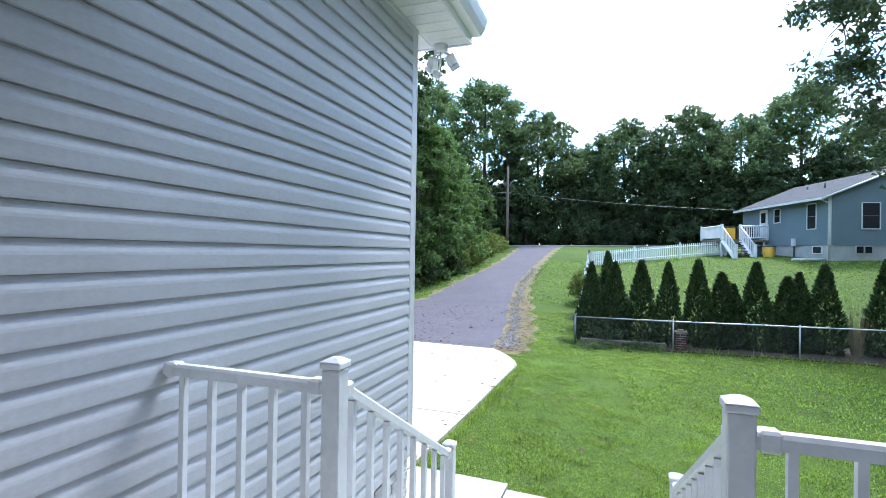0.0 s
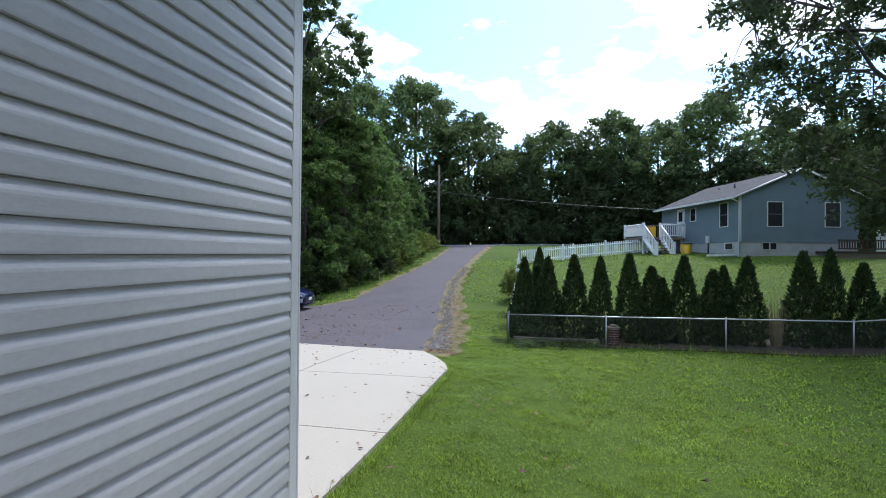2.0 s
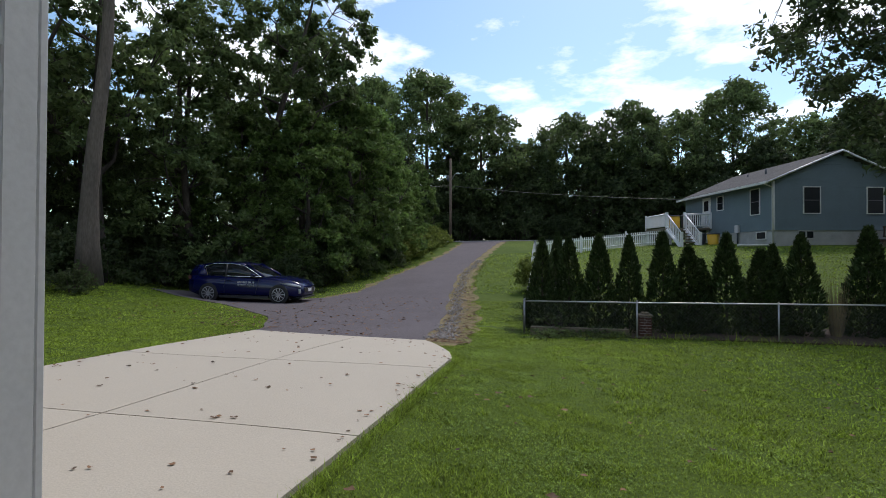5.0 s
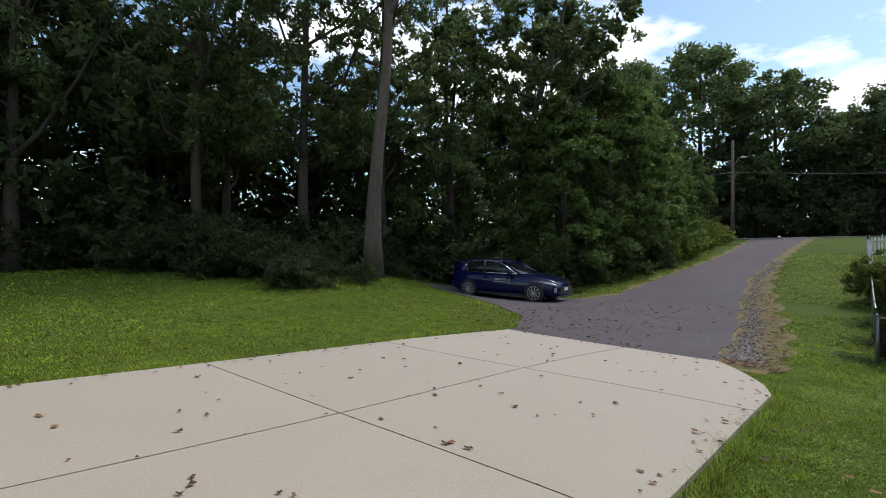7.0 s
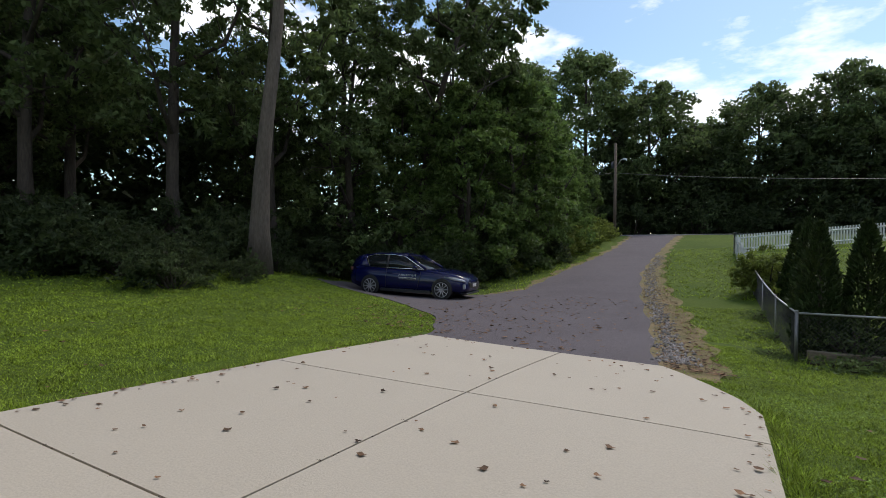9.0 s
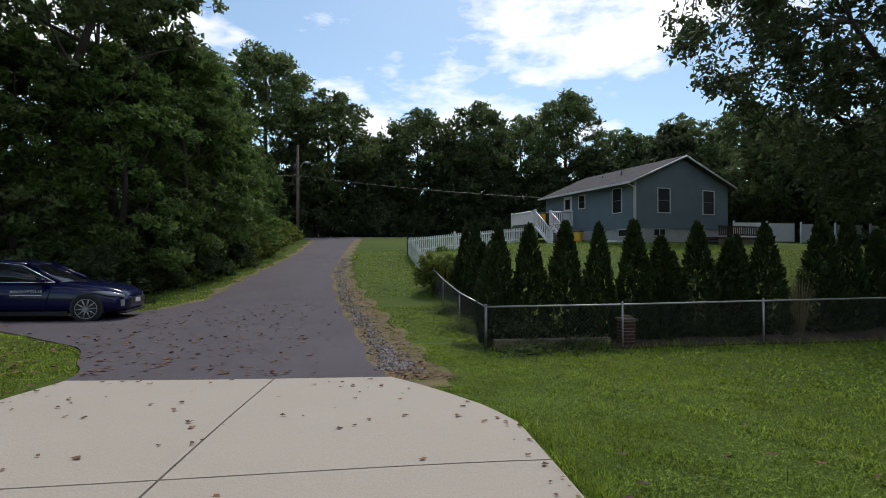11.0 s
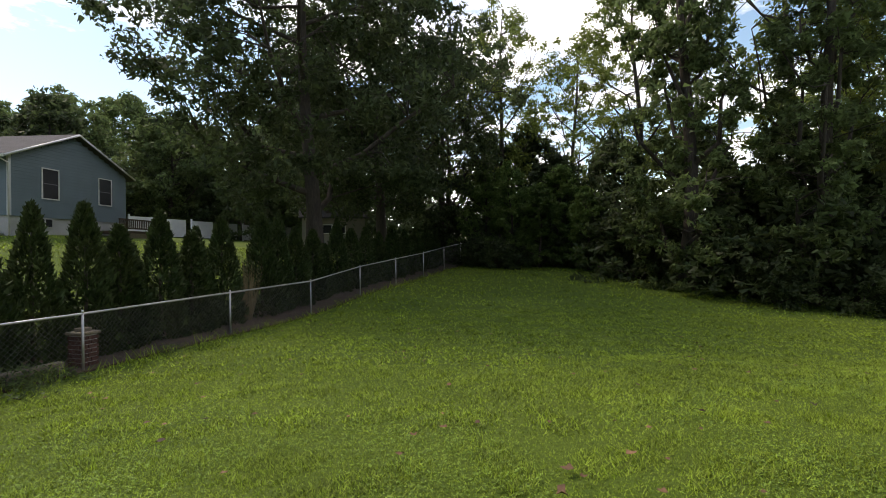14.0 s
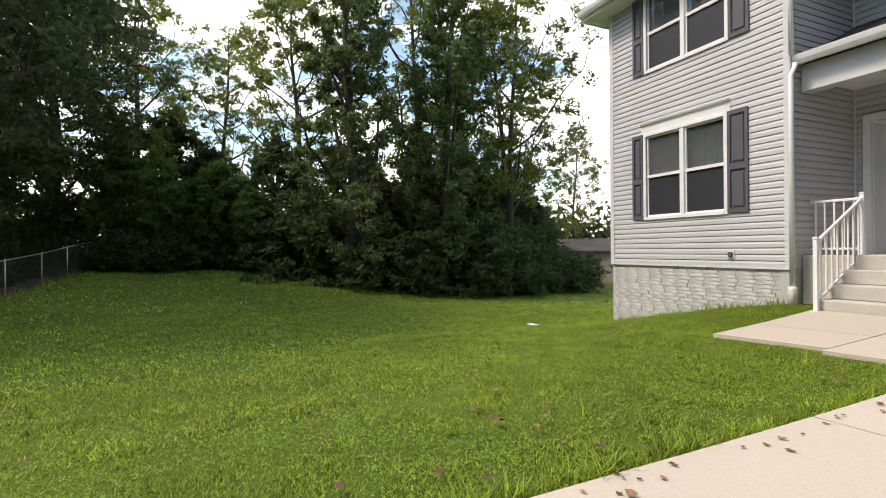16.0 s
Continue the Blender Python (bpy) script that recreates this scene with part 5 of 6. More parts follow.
for k in range(7):
    x, y = 21.6 + 2.0 * k, 32.6 - 0.5 * k
    z = gz(x, y)
    part("panel", boxes((x, y, z + 0.05, x + 1.94, y + 0.04, z + 1.25)), M_WHITE, panelf)
    part("fence_post", boxes((x - 0.06, y - 0.04, z - 0.1, x + 0.0, y + 0.08, z + 1.38)), M_WHITE, panelf)

# garden shed under the trees
shed = thing("garden_shed", "small tan garden shed with dark roof", "shed", m=pose(26.0, 20.6, gz(26, 20.6), 0, 0, -58))
part("wall", boxes((-1.9, -1.3, -0.2, 1.9, 1.3, 2.0)), M_TAN, shed)
part("roof", extrude([(-1.55, 1.95), (0, 2.75), (1.55, 1.95), (1.55, 2.05), (0, 2.87), (-1.55, 2.05)], -2.1, 2.1), M_ROOF, shed)
for s in (-1, 1):
    wn_ = part("window", boxes((0.4 * s - 0.32, -1.34, 1.0, 0.4 * s + 0.32, -1.30, 1.6)), M_WHITE_WORN, shed)
    part("pane", boxes((0.4 * s - 0.25, -1.35, 1.06, 0.4 * s + 0.25, -1.341, 1.54)), M_PANE, wn_)

copy_thing(shed, pose(24.5, -16.8, gz(24.5, -16.8), 0, 0, 40))

# ---- utility pole and wires ----
PX, PYY = -9.4, 48.6
pole = thing("utility_pole", "weathered wooden utility pole with street lamp arm", "utility pole", m=pose(PX, PYY, gz(PX, PYY)))
part("pole_shaft", tube([(0, 0, -0.3), (0.02, 0, 4), (0.0, 0, 8.6)], [0.16, 0.14, 0.11], 10), M_POLE, pole)
part("lamp_arm", tube([(0.1, 0, 6.4), (0.5, -0.1, 7.0), (0.75, -0.15, 7.05)], [0.03] * 3, 6), M_GALV, pole)
part("lamp_head", tube([(0.7, -0.14, 7.06), (0.85, -0.17, 7.05), (1.05, -0.2, 7.0)], [0.07, 0.1, 0.05], 8), M_TRIM, pole, "grey street lamp head")
part("transformer", tube([(-0.25, 0, 6.3), (-0.25, 0, 6.9)], [0.13, 0.13], 10), M_BIN, pole, "dark pole-mounted box")
zp = gz(PX, PYY)
eave_end = HB @ Vector((-0.35, HL - 0.1, HE))
for h, far, sag in ((5.85, eave_end, 0.22), (5.85, Vector((-50, 46, 9.5)), 0.8)):
    a, b = Vector((PX, PYY, zp + h)), far
    wire = thing("overhead_wire", "thin dark overhead service wire", "wire", group="overhead wires")
    part("strand", tube([tuple(a.lerp(b, k / 16) - Vector((0, 0, sag * 4 * (k / 16) * (1 - k / 16)))) for k in range(17)], [0.020] * 17, 4), M_WIRE, wire)

# ---- parked car ----
CAR_A = math.degrees(math.atan2(15.2 - 14.85, -8.55 + 11.2))
front_w, rear_w = Vector((-8.55, 15.2)), Vector((-11.2, 14.85))
car_up = Vector((front_w.x - rear_w.x, front_w.y - rear_w.y)).normalized()
car_mid = [Vector((p.x, p.y)) + Vector((-car_up.y, car_up.x)) * 0.78 for p in (rear_w, front_w)]
rear_z, front_z = (gz(p.x, p.y) + 0.022 for p in car_mid)
CAR_M = pose(rear_w.x, rear_w.y, rear_z, 0, 0, CAR_A) @ pose(0, 0.78, 0) @ pose(0, 0, 0, 0, -math.degrees(math.atan2(front_z - rear_z, 2.65)), 0)     # x ahead, rear axle at 0, y to the far side
car = thing("parked_car", "navy blue hatchback parked on the asphalt", "car", m=CAR_M)


def loft(rings, bm=None):
    bm = bm or bmesh.new()
    rs = [[bm.verts.new(p) for p in r] for r in rings]
    for a, b in zip(rs, rs[1:]):
        for k in range(len(a)):
            f = bm.faces.new((a[k], a[(k + 1) % len(a)], b[(k + 1) % len(b)], b[k]))
            f.smooth = True
    bm.faces.new(rs[0][::-1])
    bm.faces.new(rs[-1])
    return bm


def car_ring(x, w, z0, z1, shoulder):
    """One cross-section of the lower body."""
    h = z1 - z0
    half = [(0.72 * w, z0), (0.95 * w, z0 + 0.10 * h), (w, z0 + 0.35 * h), (0.985 * w, z0 + 0.62 * h), (shoulder * w, z1 - 0.06 * h), ((shoulder - 0.16) * w, z1)]
    return [(x, y, z) for y, z in half] + [(x, -y, z) for y, z in half[::-1]]


body = [(-0.86, 0.74, 0.42, 0.80, 0.90), (-0.80, 0.80, 0.30, 0.96, 0.92), (-0.55, 0.87, 0.22, 1.00, 0.94), (0.0, 0.895, 0.19, 0.99, 0.95), (0.8, 0.90, 0.18, 0.95, 0.95), (1.6, 0.90, 0.18, 0.93, 0.95), (2.1, 0.895, 0.18, 0.94, 0.94),
        (2.55, 0.89, 0.19, 0.905, 0.92), (2.95, 0.87, 0.20, 0.85, 0.88), (3.22, 0.82, 0.21, 0.77, 0.84), (3.38, 0.70, 0.24, 0.68, 0.80), (3.46, 0.50, 0.32, 0.56, 0.75)]
part("body", loft([car_ring(*r) for r in body]), M_CAR, car)


def cabin_ring(x, w, z0, z1, k):
    half = [(w, z0), (w * (1 - 0.10 * k), z0 + (z1 - z0) * 0.5), (w * (1 - 0.24 * k), z1 - 0.05), (w * (1 - 0.42 * k), z1)]
    return [(x, y, z) for y, z in half] + [(x, -y, z) for y, z in half[::-1]]


part("greenhouse_glass", loft([cabin_ring(-0.76, 0.74, 0.92, 0.98, 1), cabin_ring(-0.50, 0.77, 0.94, 1.27, 1), cabin_ring(0.1, 0.81, 0.93, 1.405, 1), cabin_ring(0.9, 0.81, 0.92, 1.41, 1), cabin_ring(1.35, 0.81, 0.91, 1.34, 1), cabin_ring(2.08, 0.79, 0.90, 0.95, 1)]), M_CARGLASS, car, "dark tinted glass")
roofr = [(-0.70, 0.53, 1.27), (-0.45, 0.55, 1.375), (0.1, 0.585, 1.45), (0.8, 0.585, 1.455), (1.30, 0.565, 1.385)]
part("roof", loft([[(x, w, z - 0.06), (x, w * 0.96, z - 0.02), (x, w * 0.7, z), (x, -w * 0.7, z), (x, -w * 0.96, z - 0.02), (x, -w, z - 0.06)] for x, w, z in roofr]), M_CAR, car)
part("spoiler", boxes((-0.78, -0.50, 1.225, -0.60, 0.50, 1.265), bevel=0.015), M_CAR, car)
for s in (-1, 1):
    part("windscreen_pillar", tube([(1.28, s * 0.575, 1.375), (2.02, s * 0.75, 0.95)], [0.045, 0.05], 6), M_CAR, car)
    part("side_pillar", tube([(0.62, s * 0.82, 0.92), (0.55, s * 0.61, 1.40)], [0.045, 0.035], 6), M_BLACK, car)
    part("rear_pillar", loft([[(-0.02, s * 0.835, 0.93), (-0.80, s * 0.79, 0.92), (-0.80, s * 0.66, 0.92), (-0.02, s * 0.70, 0.93)], [(-0.26, s * 0.76, 1.18), (-0.74, s * 0.70, 1.12), (-0.74, s * 0.58, 1.12), (-0.26, s * 0.62, 1.18)], [(-0.36, s * 0.635, 1.365), (-0.66, s * 0.60, 1.28), (-0.66, s * 0.50, 1.28), (-0.36, s * 0.53, 1.365)]]), M_CAR, car)
    part("window_trim", tube([(0.0, s * 0.85, 0.965), (0.8, s * 0.85, 0.945), (1.98, s * 0.84, 0.945)], [0.014] * 3, 6), M_CHROME, car, "thin chrome window trim")
    part("roof_trim", tube([(-0.05, s * 0.845, 0.97), (-0.24, s * 0.70, 1.29), (0.1, s * 0.655, 1.385), (0.8, s * 0.655, 1.39), (1.22, s * 0.65, 1.34), (1.95, s * 0.83, 0.95)], [0.013] * 6, 6), M_CHROME, car, "thin chrome window trim")
    mir = part("wing_mirror", loft([[(1.74 + a * 0.10 * k, s * (0.86 + b), 1.0 + c * k) for a, c in ((-1, -0.04), (0.4, -0.05), (1, -0.01), (0.6, 0.045), (-0.8, 0.06))] for b, k in ((0.0, 0.5), (0.08, 1.0), (0.16, 0.95), (0.20, 0.6))]), M_CAR, car)
    part("door_seam", tube([(0.62, s * 0.905, 0.30), (0.60, s * 0.903, 0.60), (0.62, s * 0.87, 0.90)], [0.006] * 3, 4), M_BLACK, car)
    part("door_seam", tube([(1.78, s * 0.905, 0.30), (1.85, s * 0.903, 0.60), (1.90, s * 0.86, 0.88)], [0.006] * 3, 4), M_BLACK, car)
    part("sill", boxes((0.40, s * 0.86 - 0.03, 0.16, 2.26, s * 0.86 + 0.03, 0.26), bevel=0.01), M_BLACK, car)
    for hx in (0.75, 1.72):
        part("door_handle", boxes((hx - 0.09, s * 0.90 - 0.02, 0.77, hx + 0.09, s * 0.90 + 0.02, 0.80), bevel=0.008), M_CAR, car)
    part("headlight", loft([[(2.72, s * 0.885, 0.715), (2.72, s * 0.872, 0.745), (2.72, s * 0.82, 0.745), (2.72, s * 0.83, 0.715)], [(3.10, s * 0.858, 0.625), (3.10, s * 0.826, 0.72), (3.10, s * 0.74, 0.73), (3.10, s * 0.76, 0.625)],
                           [(3.37, s * 0.72, 0.59), (3.345, s * 0.69, 0.645), (3.345, s * 0.56, 0.655), (3.385, s * 0.58, 0.59)]]), M_HEAD, car, "clear swept-back headlight")
    part("fog_light", boxes((3.26, s * 0.70 - 0.035, 0.36, 3.40, s * 0.70 + 0.035, 0.52), bevel=0.012), M_HEAD, car)
    part("tail_light", boxes((-0.84, s * 0.72 - 0.09, 0.80, -0.74, s * 0.72 + 0.09, 0.93), bevel=0.02), M_BRICK, car, "dark red tail light")
    for wx in (0.0, 2.65):
        arch = bmesh.new()
        tube([(wx, s * 0.60, 0.335), (wx, s * 0.899, 0.335)], [0.36, 0.35], 24, arch)
        part("wheel_arch", arch, M_BLACK, car)
        wheel = part("wheel", tube([(wx, s * 0.70, 0.31), (wx, s * 0.90, 0.31)], [0.15, 0.15], 12), M_BLACK, car)
        tyre = bmesh.new()
        rr = [(0.225, 0.72), (0.29, 0.72), (0.315, 0.75), (0.315, 0.89), (0.29, 0.92), (0.238, 0.915)]
        rings = [[(wx + math.cos(t) * r, s * y, 0.315 + math.sin(t) * r) for r, y in rr] for t in [2 * math.pi * k / 28 for k in range(28)]]
        vs = [[tyre.verts.new(p) for p in ring] for ring in rings]
        for k in range(28):
            for q in range(len(rr) - 1):
                tyre.faces.new((vs[k][q], vs[k][q + 1], vs[(k + 1) % 28][q + 1], vs[(k + 1) % 28][q]))
        part("tyre", tyre, M_TYRE, wheel)
        rim = bmesh.new()
        for k in range(10):
            t = 2 * math.pi * k / 10
            tube([(wx + 0.03 * math.cos(t), s * 0.905, 0.315 + 0.03 * math.sin(t)), (wx + 0.23 * math.cos(t + 0.08), s * 0.918, 0.315 + 0.23 * math.sin(t + 0.08))], [0.020, 0.015], 4, rim)
        tube([(wx, s * 0.89, 0.315), (wx, s * 0.925, 0.315)], [0.05, 0.04], 10, rim)
        for k in range(24):
            t, u = 2 * math.pi * k / 24, 2 * math.pi * (k + 1) / 24
            tube([(wx + 0.235 * math.cos(t), s * 0.912, 0.315 + 0.235 * math.sin(t)), (wx + 0.235 * math.cos(u), s * 0.912, 0.315 + 0.235 * math.sin(u))], [0.012, 0.012], 4, rim)
        part("rim", rim, M_RIM, wheel, "silver ten-spoke alloy rim")
part("grille", boxes((3.36, -0.50, 0.36, 3.465, 0.50, 0.58), bevel=0.03), M_BLACK, car)
part("number_plate", boxes((3.465, -0.16, 0.42, 3.48, 0.16, 0.52)), M_DECAL, car)
part("bumper_lip", boxes((3.22, -0.66, 0.18, 3.44, 0.66, 0.24), bevel=0.02), M_BLACK, car)
for s in (-1,):
    txt = bpy.data.curves.new("door_lettering", "FONT")
    txt.body, txt.size, txt.extrude, txt.align_x, txt.space_character = "ANNAPOLIS", 0.10, 0.002, "CENTER", 1.25
    tmp = bpy.data.objects.new("lettering", txt)
    dg = bpy.context.evaluated_depsgraph_get()
    me = bpy.data.meshes.new_from_object(tmp.evaluated_get(dg))
    bpy.data.objects.remove(tmp)
    me.materials.clear()
    me.materials.append(M_DECAL)
    part("door_lettering", me, M_DECAL, car, "white lettering on the door", m=pose(1.42, -0.909, 0.70, 88, 0, 0))
    part("lettering_line", boxes((1.10, -0.912, 0.61, 1.74, -0.905, 0.612)), M_DECAL, car)
    part("lettering_line", boxes((1.10, -0.913, 0.64, 1.74, -0.905, 0.650)), M_DECAL, car)

# ---- grass, leaves and stones ----
def paved(x, y):
    """Where there is no lawn."""
    dl, dr = np.interp(y, DL_Y, DL_X), np.interp(y, DR_Y, DR_R)
    ar = np.interp(y, (6.0, 6.33, 6.9, 7.5, 8.1, 8.7), (-0.35, -0.36, -0.52, -0.78, -1.08, -1.44))
    return (((x > -5.42) & (x < ar + 0.02) & (y > -0.05) & (y < 9.0)) | ((y > 8.4) & (x > dl + 0.05) & (x < dr + 0.72)) | ((x < 1.79) & (x > -0.4) & (y < 0.83) & (y > -3.5))
            | ((x < 0.05) & (y < 0.05)) | ((x > 1.7) & (x < 6.1) & (y < -1.64)) | ((y > 11.0) & (y < 12.6) & (x > 0.5)))


def blades(name, x0, x1, y0, y1, dens, h, w, seed, mat, label, near=None, keep=None, anywhere=False):
    rng = np.random.default_rng(seed)
    n = int((x1 - x0) * (y1 - y0) * dens)
    x, y = rng.uniform(x0, x1, n), rng.uniform(y0, y1, n)
    ok = np.ones(n, bool) if anywhere else ~paved(x, y)
    if near:
        d = np.min([np.hypot(x - a, y - b) for a, b in near[0]], axis=0)
        ok &= (d >= near[1]) & (d < near[2])
    if keep is not None:
        ok &= keep(x, y)
    x, y = x[ok], y[ok]
    n = len(x)
    z = land(x, y) - 0.008
    tuft = 0.65 + 0.5 * (np.sin(x * 5.1 + np.sin(y * 3.3) * 2) * np.sin(y * 4.7 + x) > 0.2) + 0.35 * rng.random(n)
    a, lean = rng.random(n) * 2 * math.pi, rng.uniform(0.2, 1.9, n)
    hh = h * tuft * rng.uniform(0.6, 1.25, n)
    base = np.stack([x, y, z], -1)
    side = np.stack([np.cos(a), np.sin(a), np.zeros(n)], -1) * (w * rng.uniform(0.7, 1.4, n))[:, None]
    b = a + 1.57 + rng.normal(size=n) * 0.4
    tip = base + np.stack([np.cos(b) * lean * hh, np.sin(b) * lean * hh, hh], -1)
    me = fast_mesh(name, np.stack([base - side, base + side, tip], 1).reshape(-1, 3), np.arange(3 * n).reshape(n, 3), mat)
    return tagged(new(name, me), label, "grass", "", "stuff")


TRACK = [(1.2, -0.6), (0.6, 0.3), (-0.2, 0.9), (-1.3, 2.0), (-1.7, 3.0), (-2.0, 4.2), (-2.3, 5.2), (-2.2, 6.0)]
G = "fine green grass blades of the mown lawn"
blades("lawn_grass", -6.6, 6, -2, 10, 9000, 0.022, 0.0046, 1, M_BLADE, G, (TRACK, 0, 3.6))
blades("lawn_grass", -9, 9, -4, 12, 3200, 0.028, 0.0078, 2, M_BLADE, G, (TRACK, 3.6, 6.5))
blades("lawn_grass", -15, 15, -6, 17, 800, 0.034, 0.0135, 3, M_BLADE, G, (TRACK, 6.5, 12.5))
blades("lawn_grass", -24, 22, -12, 34, 120, 0.045, 0.024, 4, M_BLADE, G, (TRACK, 12.5, 28))
def clover(name, n, x0, x1, y0, y1, seed, reach):
    """Three-leaved clover heads and small broad weeds low in the lawn, in drifts."""
    rng = np.random.default_rng(seed)
    x, y = rng.uniform(x0, x1, n), rng.uniform(y0, y1, n)
    d = np.min([np.hypot(x - a, y - b) for a, b in TRACK], axis=0)
    ok = ~paved(x, y) & (d < reach) & (np.sin(x * 2.3 + np.sin(y * 1.9) * 1.7) + np.sin(y * 2.9 - x) + rng.normal(size=n) * 0.6 > 0.1)
    x, y = x[ok], y[ok]
    z = land(x, y) + rng.uniform(0.008, 0.028, len(x))
    s, a0 = rng.uniform(0.007, 0.016, len(x)), rng.random(len(x)) * 6.28
    tri = []
    for q in range(3):
        a = a0 + q * 2.094
        tilt = rng.uniform(-0.5, 0.7, len(x)) * s
        c = np.stack([x, y, z], -1)
        tri.append(np.stack([c, c + np.stack([np.cos(a - 0.6) * s, np.sin(a - 0.6) * s, tilt], -1), c + np.stack([np.cos(a + 0.6) * s, np.sin(a + 0.6) * s, tilt], -1)], 1))
    v = np.concatenate(tri).reshape(-1, 3)
    return tagged(new(name, fast_mesh(name, v, np.arange(len(v)).reshape(-1, 3), M_CLOVER)), "low clover and broad weeds in the lawn", "clover", "", "stuff")


clover("clover", 90000, -4, 6, -1.5, 10, 21, 4.2)
EDGE = "longer grass fringe along the paving"
blades("lawn_fringe", -0.42, -0.20, 0.95, 6.6, 4200, 0.075, 0.0042, 5, M_BLADE, EDGE)
blades("lawn_fringe", -5.55, -5.36, 0.0, 8.4, 1500, 0.08, 0.0045, 6, M_BLADE, EDGE)
blades("lawn_fringe", 2.4, 6.3, -1.66, -1.45, 900, 0.12, 0.005, 7, M_BLADE, EDGE)
blades("fence_weeds", 0.4, 20, 10.85, 11.15, 420, 0.16, 0.007, 8, M_BLADE, "ragged grass under the fence")
blades("verge_grass", -4, -0.5, 8.4, 30, 420, 0.05, 0.005, 9, M_DRYSTEM, "dry tan grass beside the drive", None, lambda x, y: (x < np.interp(y, DR_Y, DR_R) + 1.0) & (x > np.interp(y, DR_Y, DR_R) + 0.1), True)


def litter(name, n, place, size, seed, mat, label, lift=0.045):
    """Curled fallen leaves of five points lying about."""
    rng = np.random.default_rng(seed)
    vs, fs = [], []
    for k in range(n):
        x, y = place(rng)
        s = size * rng.uniform(0.5, 1.3)
        a0, curl = rng.random() * 6.28, rng.uniform(0.1, 0.45)
        z = gz(x, y) + lift
        c = len(vs)
        vs.append((x, y, z + 0.004))
        for q in range(7):
            t = a0 + q * 2 * math.pi / 7
            r = s * (0.55 if q % 2 else 1.0) * rng.uniform(0.75, 1.1)
            vs.append((x + math.cos(t) * r, y + math.sin(t) * r * 0.8, z + 0.003 + curl * s * abs(math.cos(t - a0 + 0.4)) * rng.uniform(0.5, 1.2)))
        fs += [(c, c + 1 + q, c + 1 + (q + 1) % 7) for q in range(7)]
    return tagged(new(name, fast_mesh(name, np.array(vs), np.array(fs), mat)), label, "leaves", "", "stuff")


DRYL = "scattered dry brown fallen leaves"
litter("fallen_leaves", 150, lambda r: (r.uniform(-5.5, -0.6), 8.6 - 8.2 * r.random() ** 1.5), 0.037, 1, M_FALLEN, DRYL)
litter("fallen_leaves", 60, lambda r: (-5.36 + abs(r.normal()) * 0.15, r.uniform(1, 8.5)), 0.034, 2, M_FALLEN, DRYL + " along the slab edge")
litter("fallen_leaves", 34, lambda r: (-0.37 - abs(r.normal()) * 0.11, 1.0 + 5.6 * r.random() ** 0.6), 0.028, 3, M_FALLEN, DRYL + " along the slab edge")
litter("fallen_leaves", 620, lambda r: (r.uniform(-7.0, -2.3) - 3.5 * r.random() ** 3, 8.9 + 9 * r.random() ** 1.3), 0.055, 4, M_FALLEN, DRYL + " on the asphalt", 0.03)
litter("fallen_leaves", 130, lambda r: (r.uniform(-0.2, 9), r.uniform(1.2, 10.5)), 0.04, 5, M_FALLEN, DRYL + " in the grass", 0.05)
litter("fallen_leaves", 16, lambda r: (0.5 + r.normal() * 0.7, 4.6 + r.normal() * 0.5), 0.05, 6, M_FALLEN, DRYL + " in the grass", 0.05)
litter("fallen_leaves", 70, lambda r: (r.uniform(-14, -5.8), r.uniform(1, 12)), 0.05, 7, M_FALLEN, DRYL + " on the side lawn", 0.05)
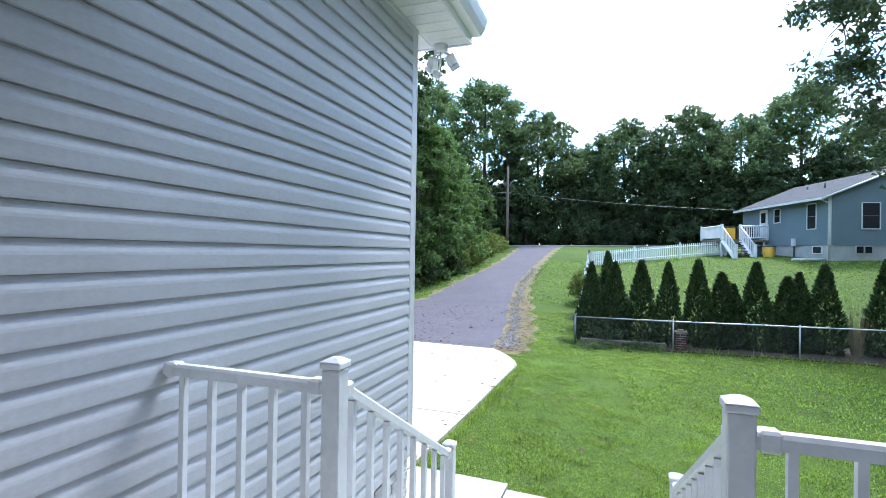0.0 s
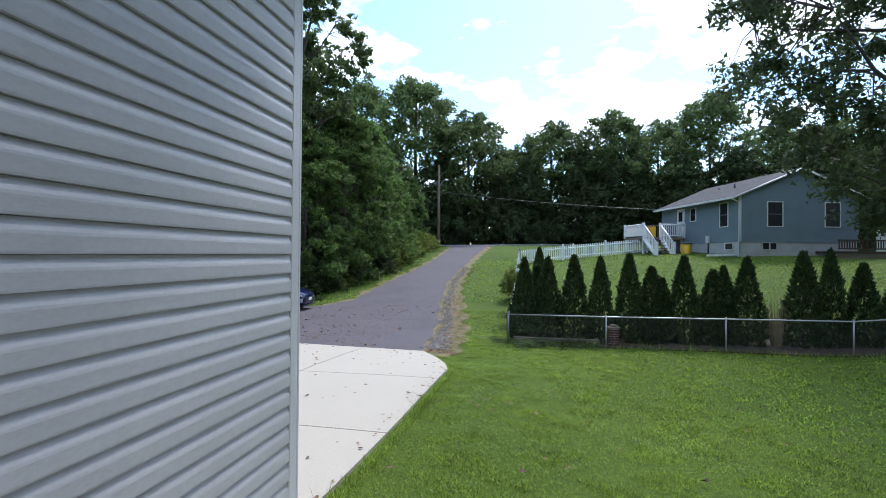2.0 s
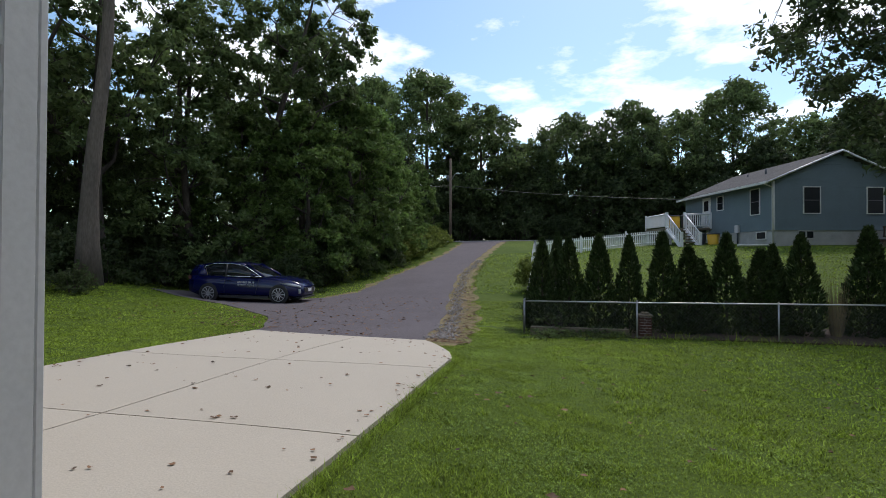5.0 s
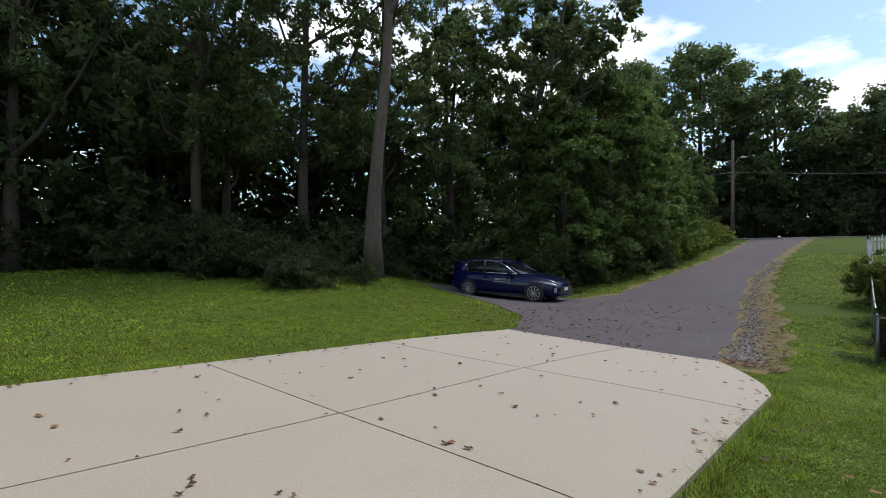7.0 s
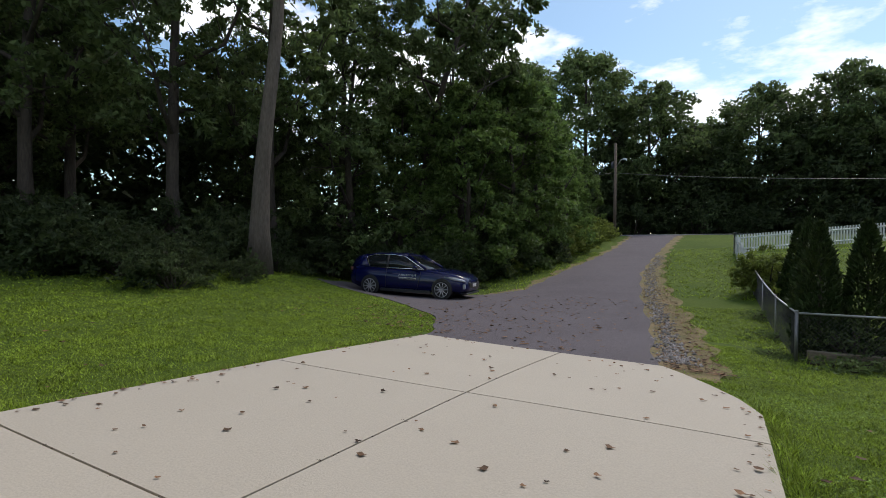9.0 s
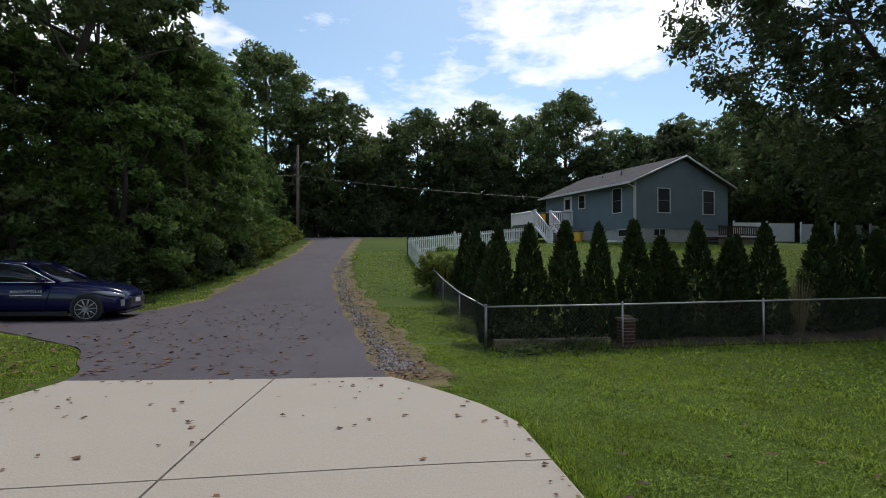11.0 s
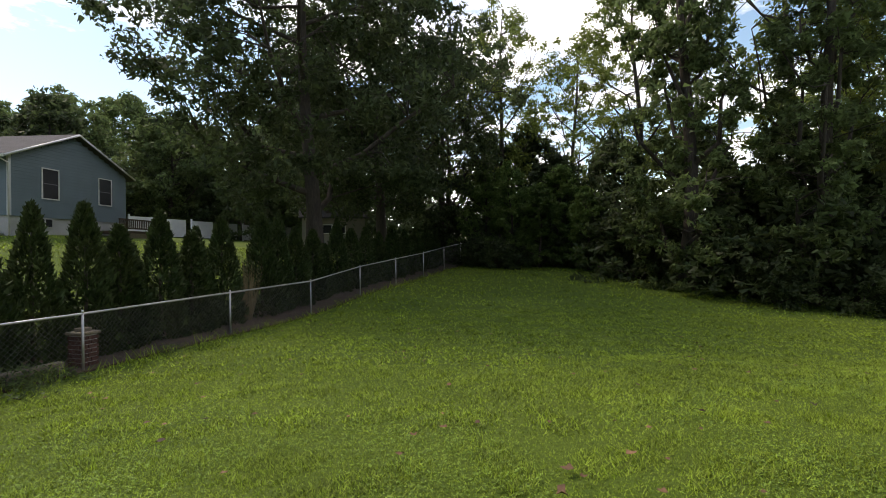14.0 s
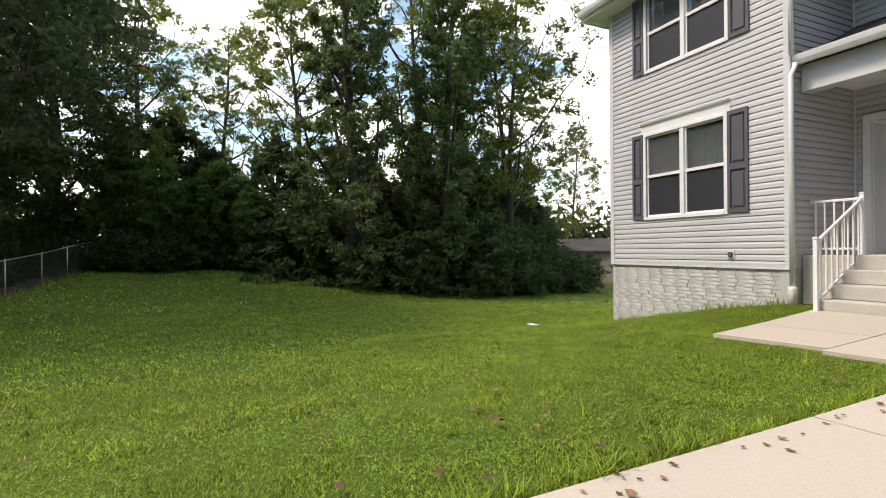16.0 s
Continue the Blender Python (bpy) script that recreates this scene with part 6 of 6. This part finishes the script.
litter("verge_litter", 900, lambda r: (lambda y: (float(np.interp(y, DR_Y, DR_R)) + r.uniform(0.05, 0.95), y))(8.5 + 12 * r.random() ** 1.5), 0.042, 8, M_FALLEN, "dry leaf litter beside the drive", 0.02)
sr = np.random.default_rng(12)
oct_v = np.array([(1, 0, 0), (-1, 0, 0), (0, 1, 0), (0, -1, 0), (0, 0, 1), (0, 0, -1)], float)
oct_f = np.array([(0, 2, 4), (2, 1, 4), (1, 3, 4), (3, 0, 4), (2, 0, 5), (1, 2, 5), (3, 1, 5), (0, 3, 5)])
sv, sf = [], []
for k in range(1300):
    y = 9.2 + 22 * sr.random() ** 1.6
    x = float(np.interp(y, DR_Y, DR_R)) + 0.32 + sr.normal() * 0.13
    s = sr.uniform(0.015, 0.05)
    v = oct_v * s * sr.uniform(0.6, 1.2, (6, 3)) + (x, y, gz(x, y) + 0.015)
    sf.append(oct_f + 6 * k)
    sv.append(v)
tagged(new("gravel", fast_mesh("gravel", np.concatenate(sv), np.concatenate(sf), M_GRAVEL)), "loose grey gravel along the drive edge", "gravel", "", "stuff")
# grass tufts and dirt in the slab joints
litter("joint_debris", 90, lambda r: (-2.78 + r.normal() * 0.02, r.uniform(1.5, 8.6)) if r.random() < 0.6 else (r.uniform(-5, -0.6), (2.745, 5.47)[int(r.random() * 2)] + r.normal() * 0.015), 0.016, 10, M_MULCH, "dark debris caught in the slab joints", 0.034)


# coarse light tufts that stand out of the lawn
tr = np.random.default_rng(31)
tx, ty = tr.uniform(-0.1, 8.5, 130), tr.uniform(1.2, 10.8, 130)
tv = []
for x, y in zip(tx, ty):
    for k in range(14):
        a, h, l = tr.random() * 6.28, tr.uniform(0.06, 0.13), tr.uniform(0.3, 1.2)
        b = np.array((x + tr.normal() * 0.03, y + tr.normal() * 0.03, gz(x, y)))
        sd = np.array((math.sin(a), -math.cos(a), 0)) * 0.004
        tv += [b - sd, b + sd, b + np.array((math.cos(a) * h * l, math.sin(a) * h * l, h))]
tagged(new("grass_tufts", fast_mesh("grass_tufts", np.array(tv), np.arange(len(tv)).reshape(-1, 3), M_BLADE)), "coarse light tufts standing out of the lawn", "grass", "", "stuff")
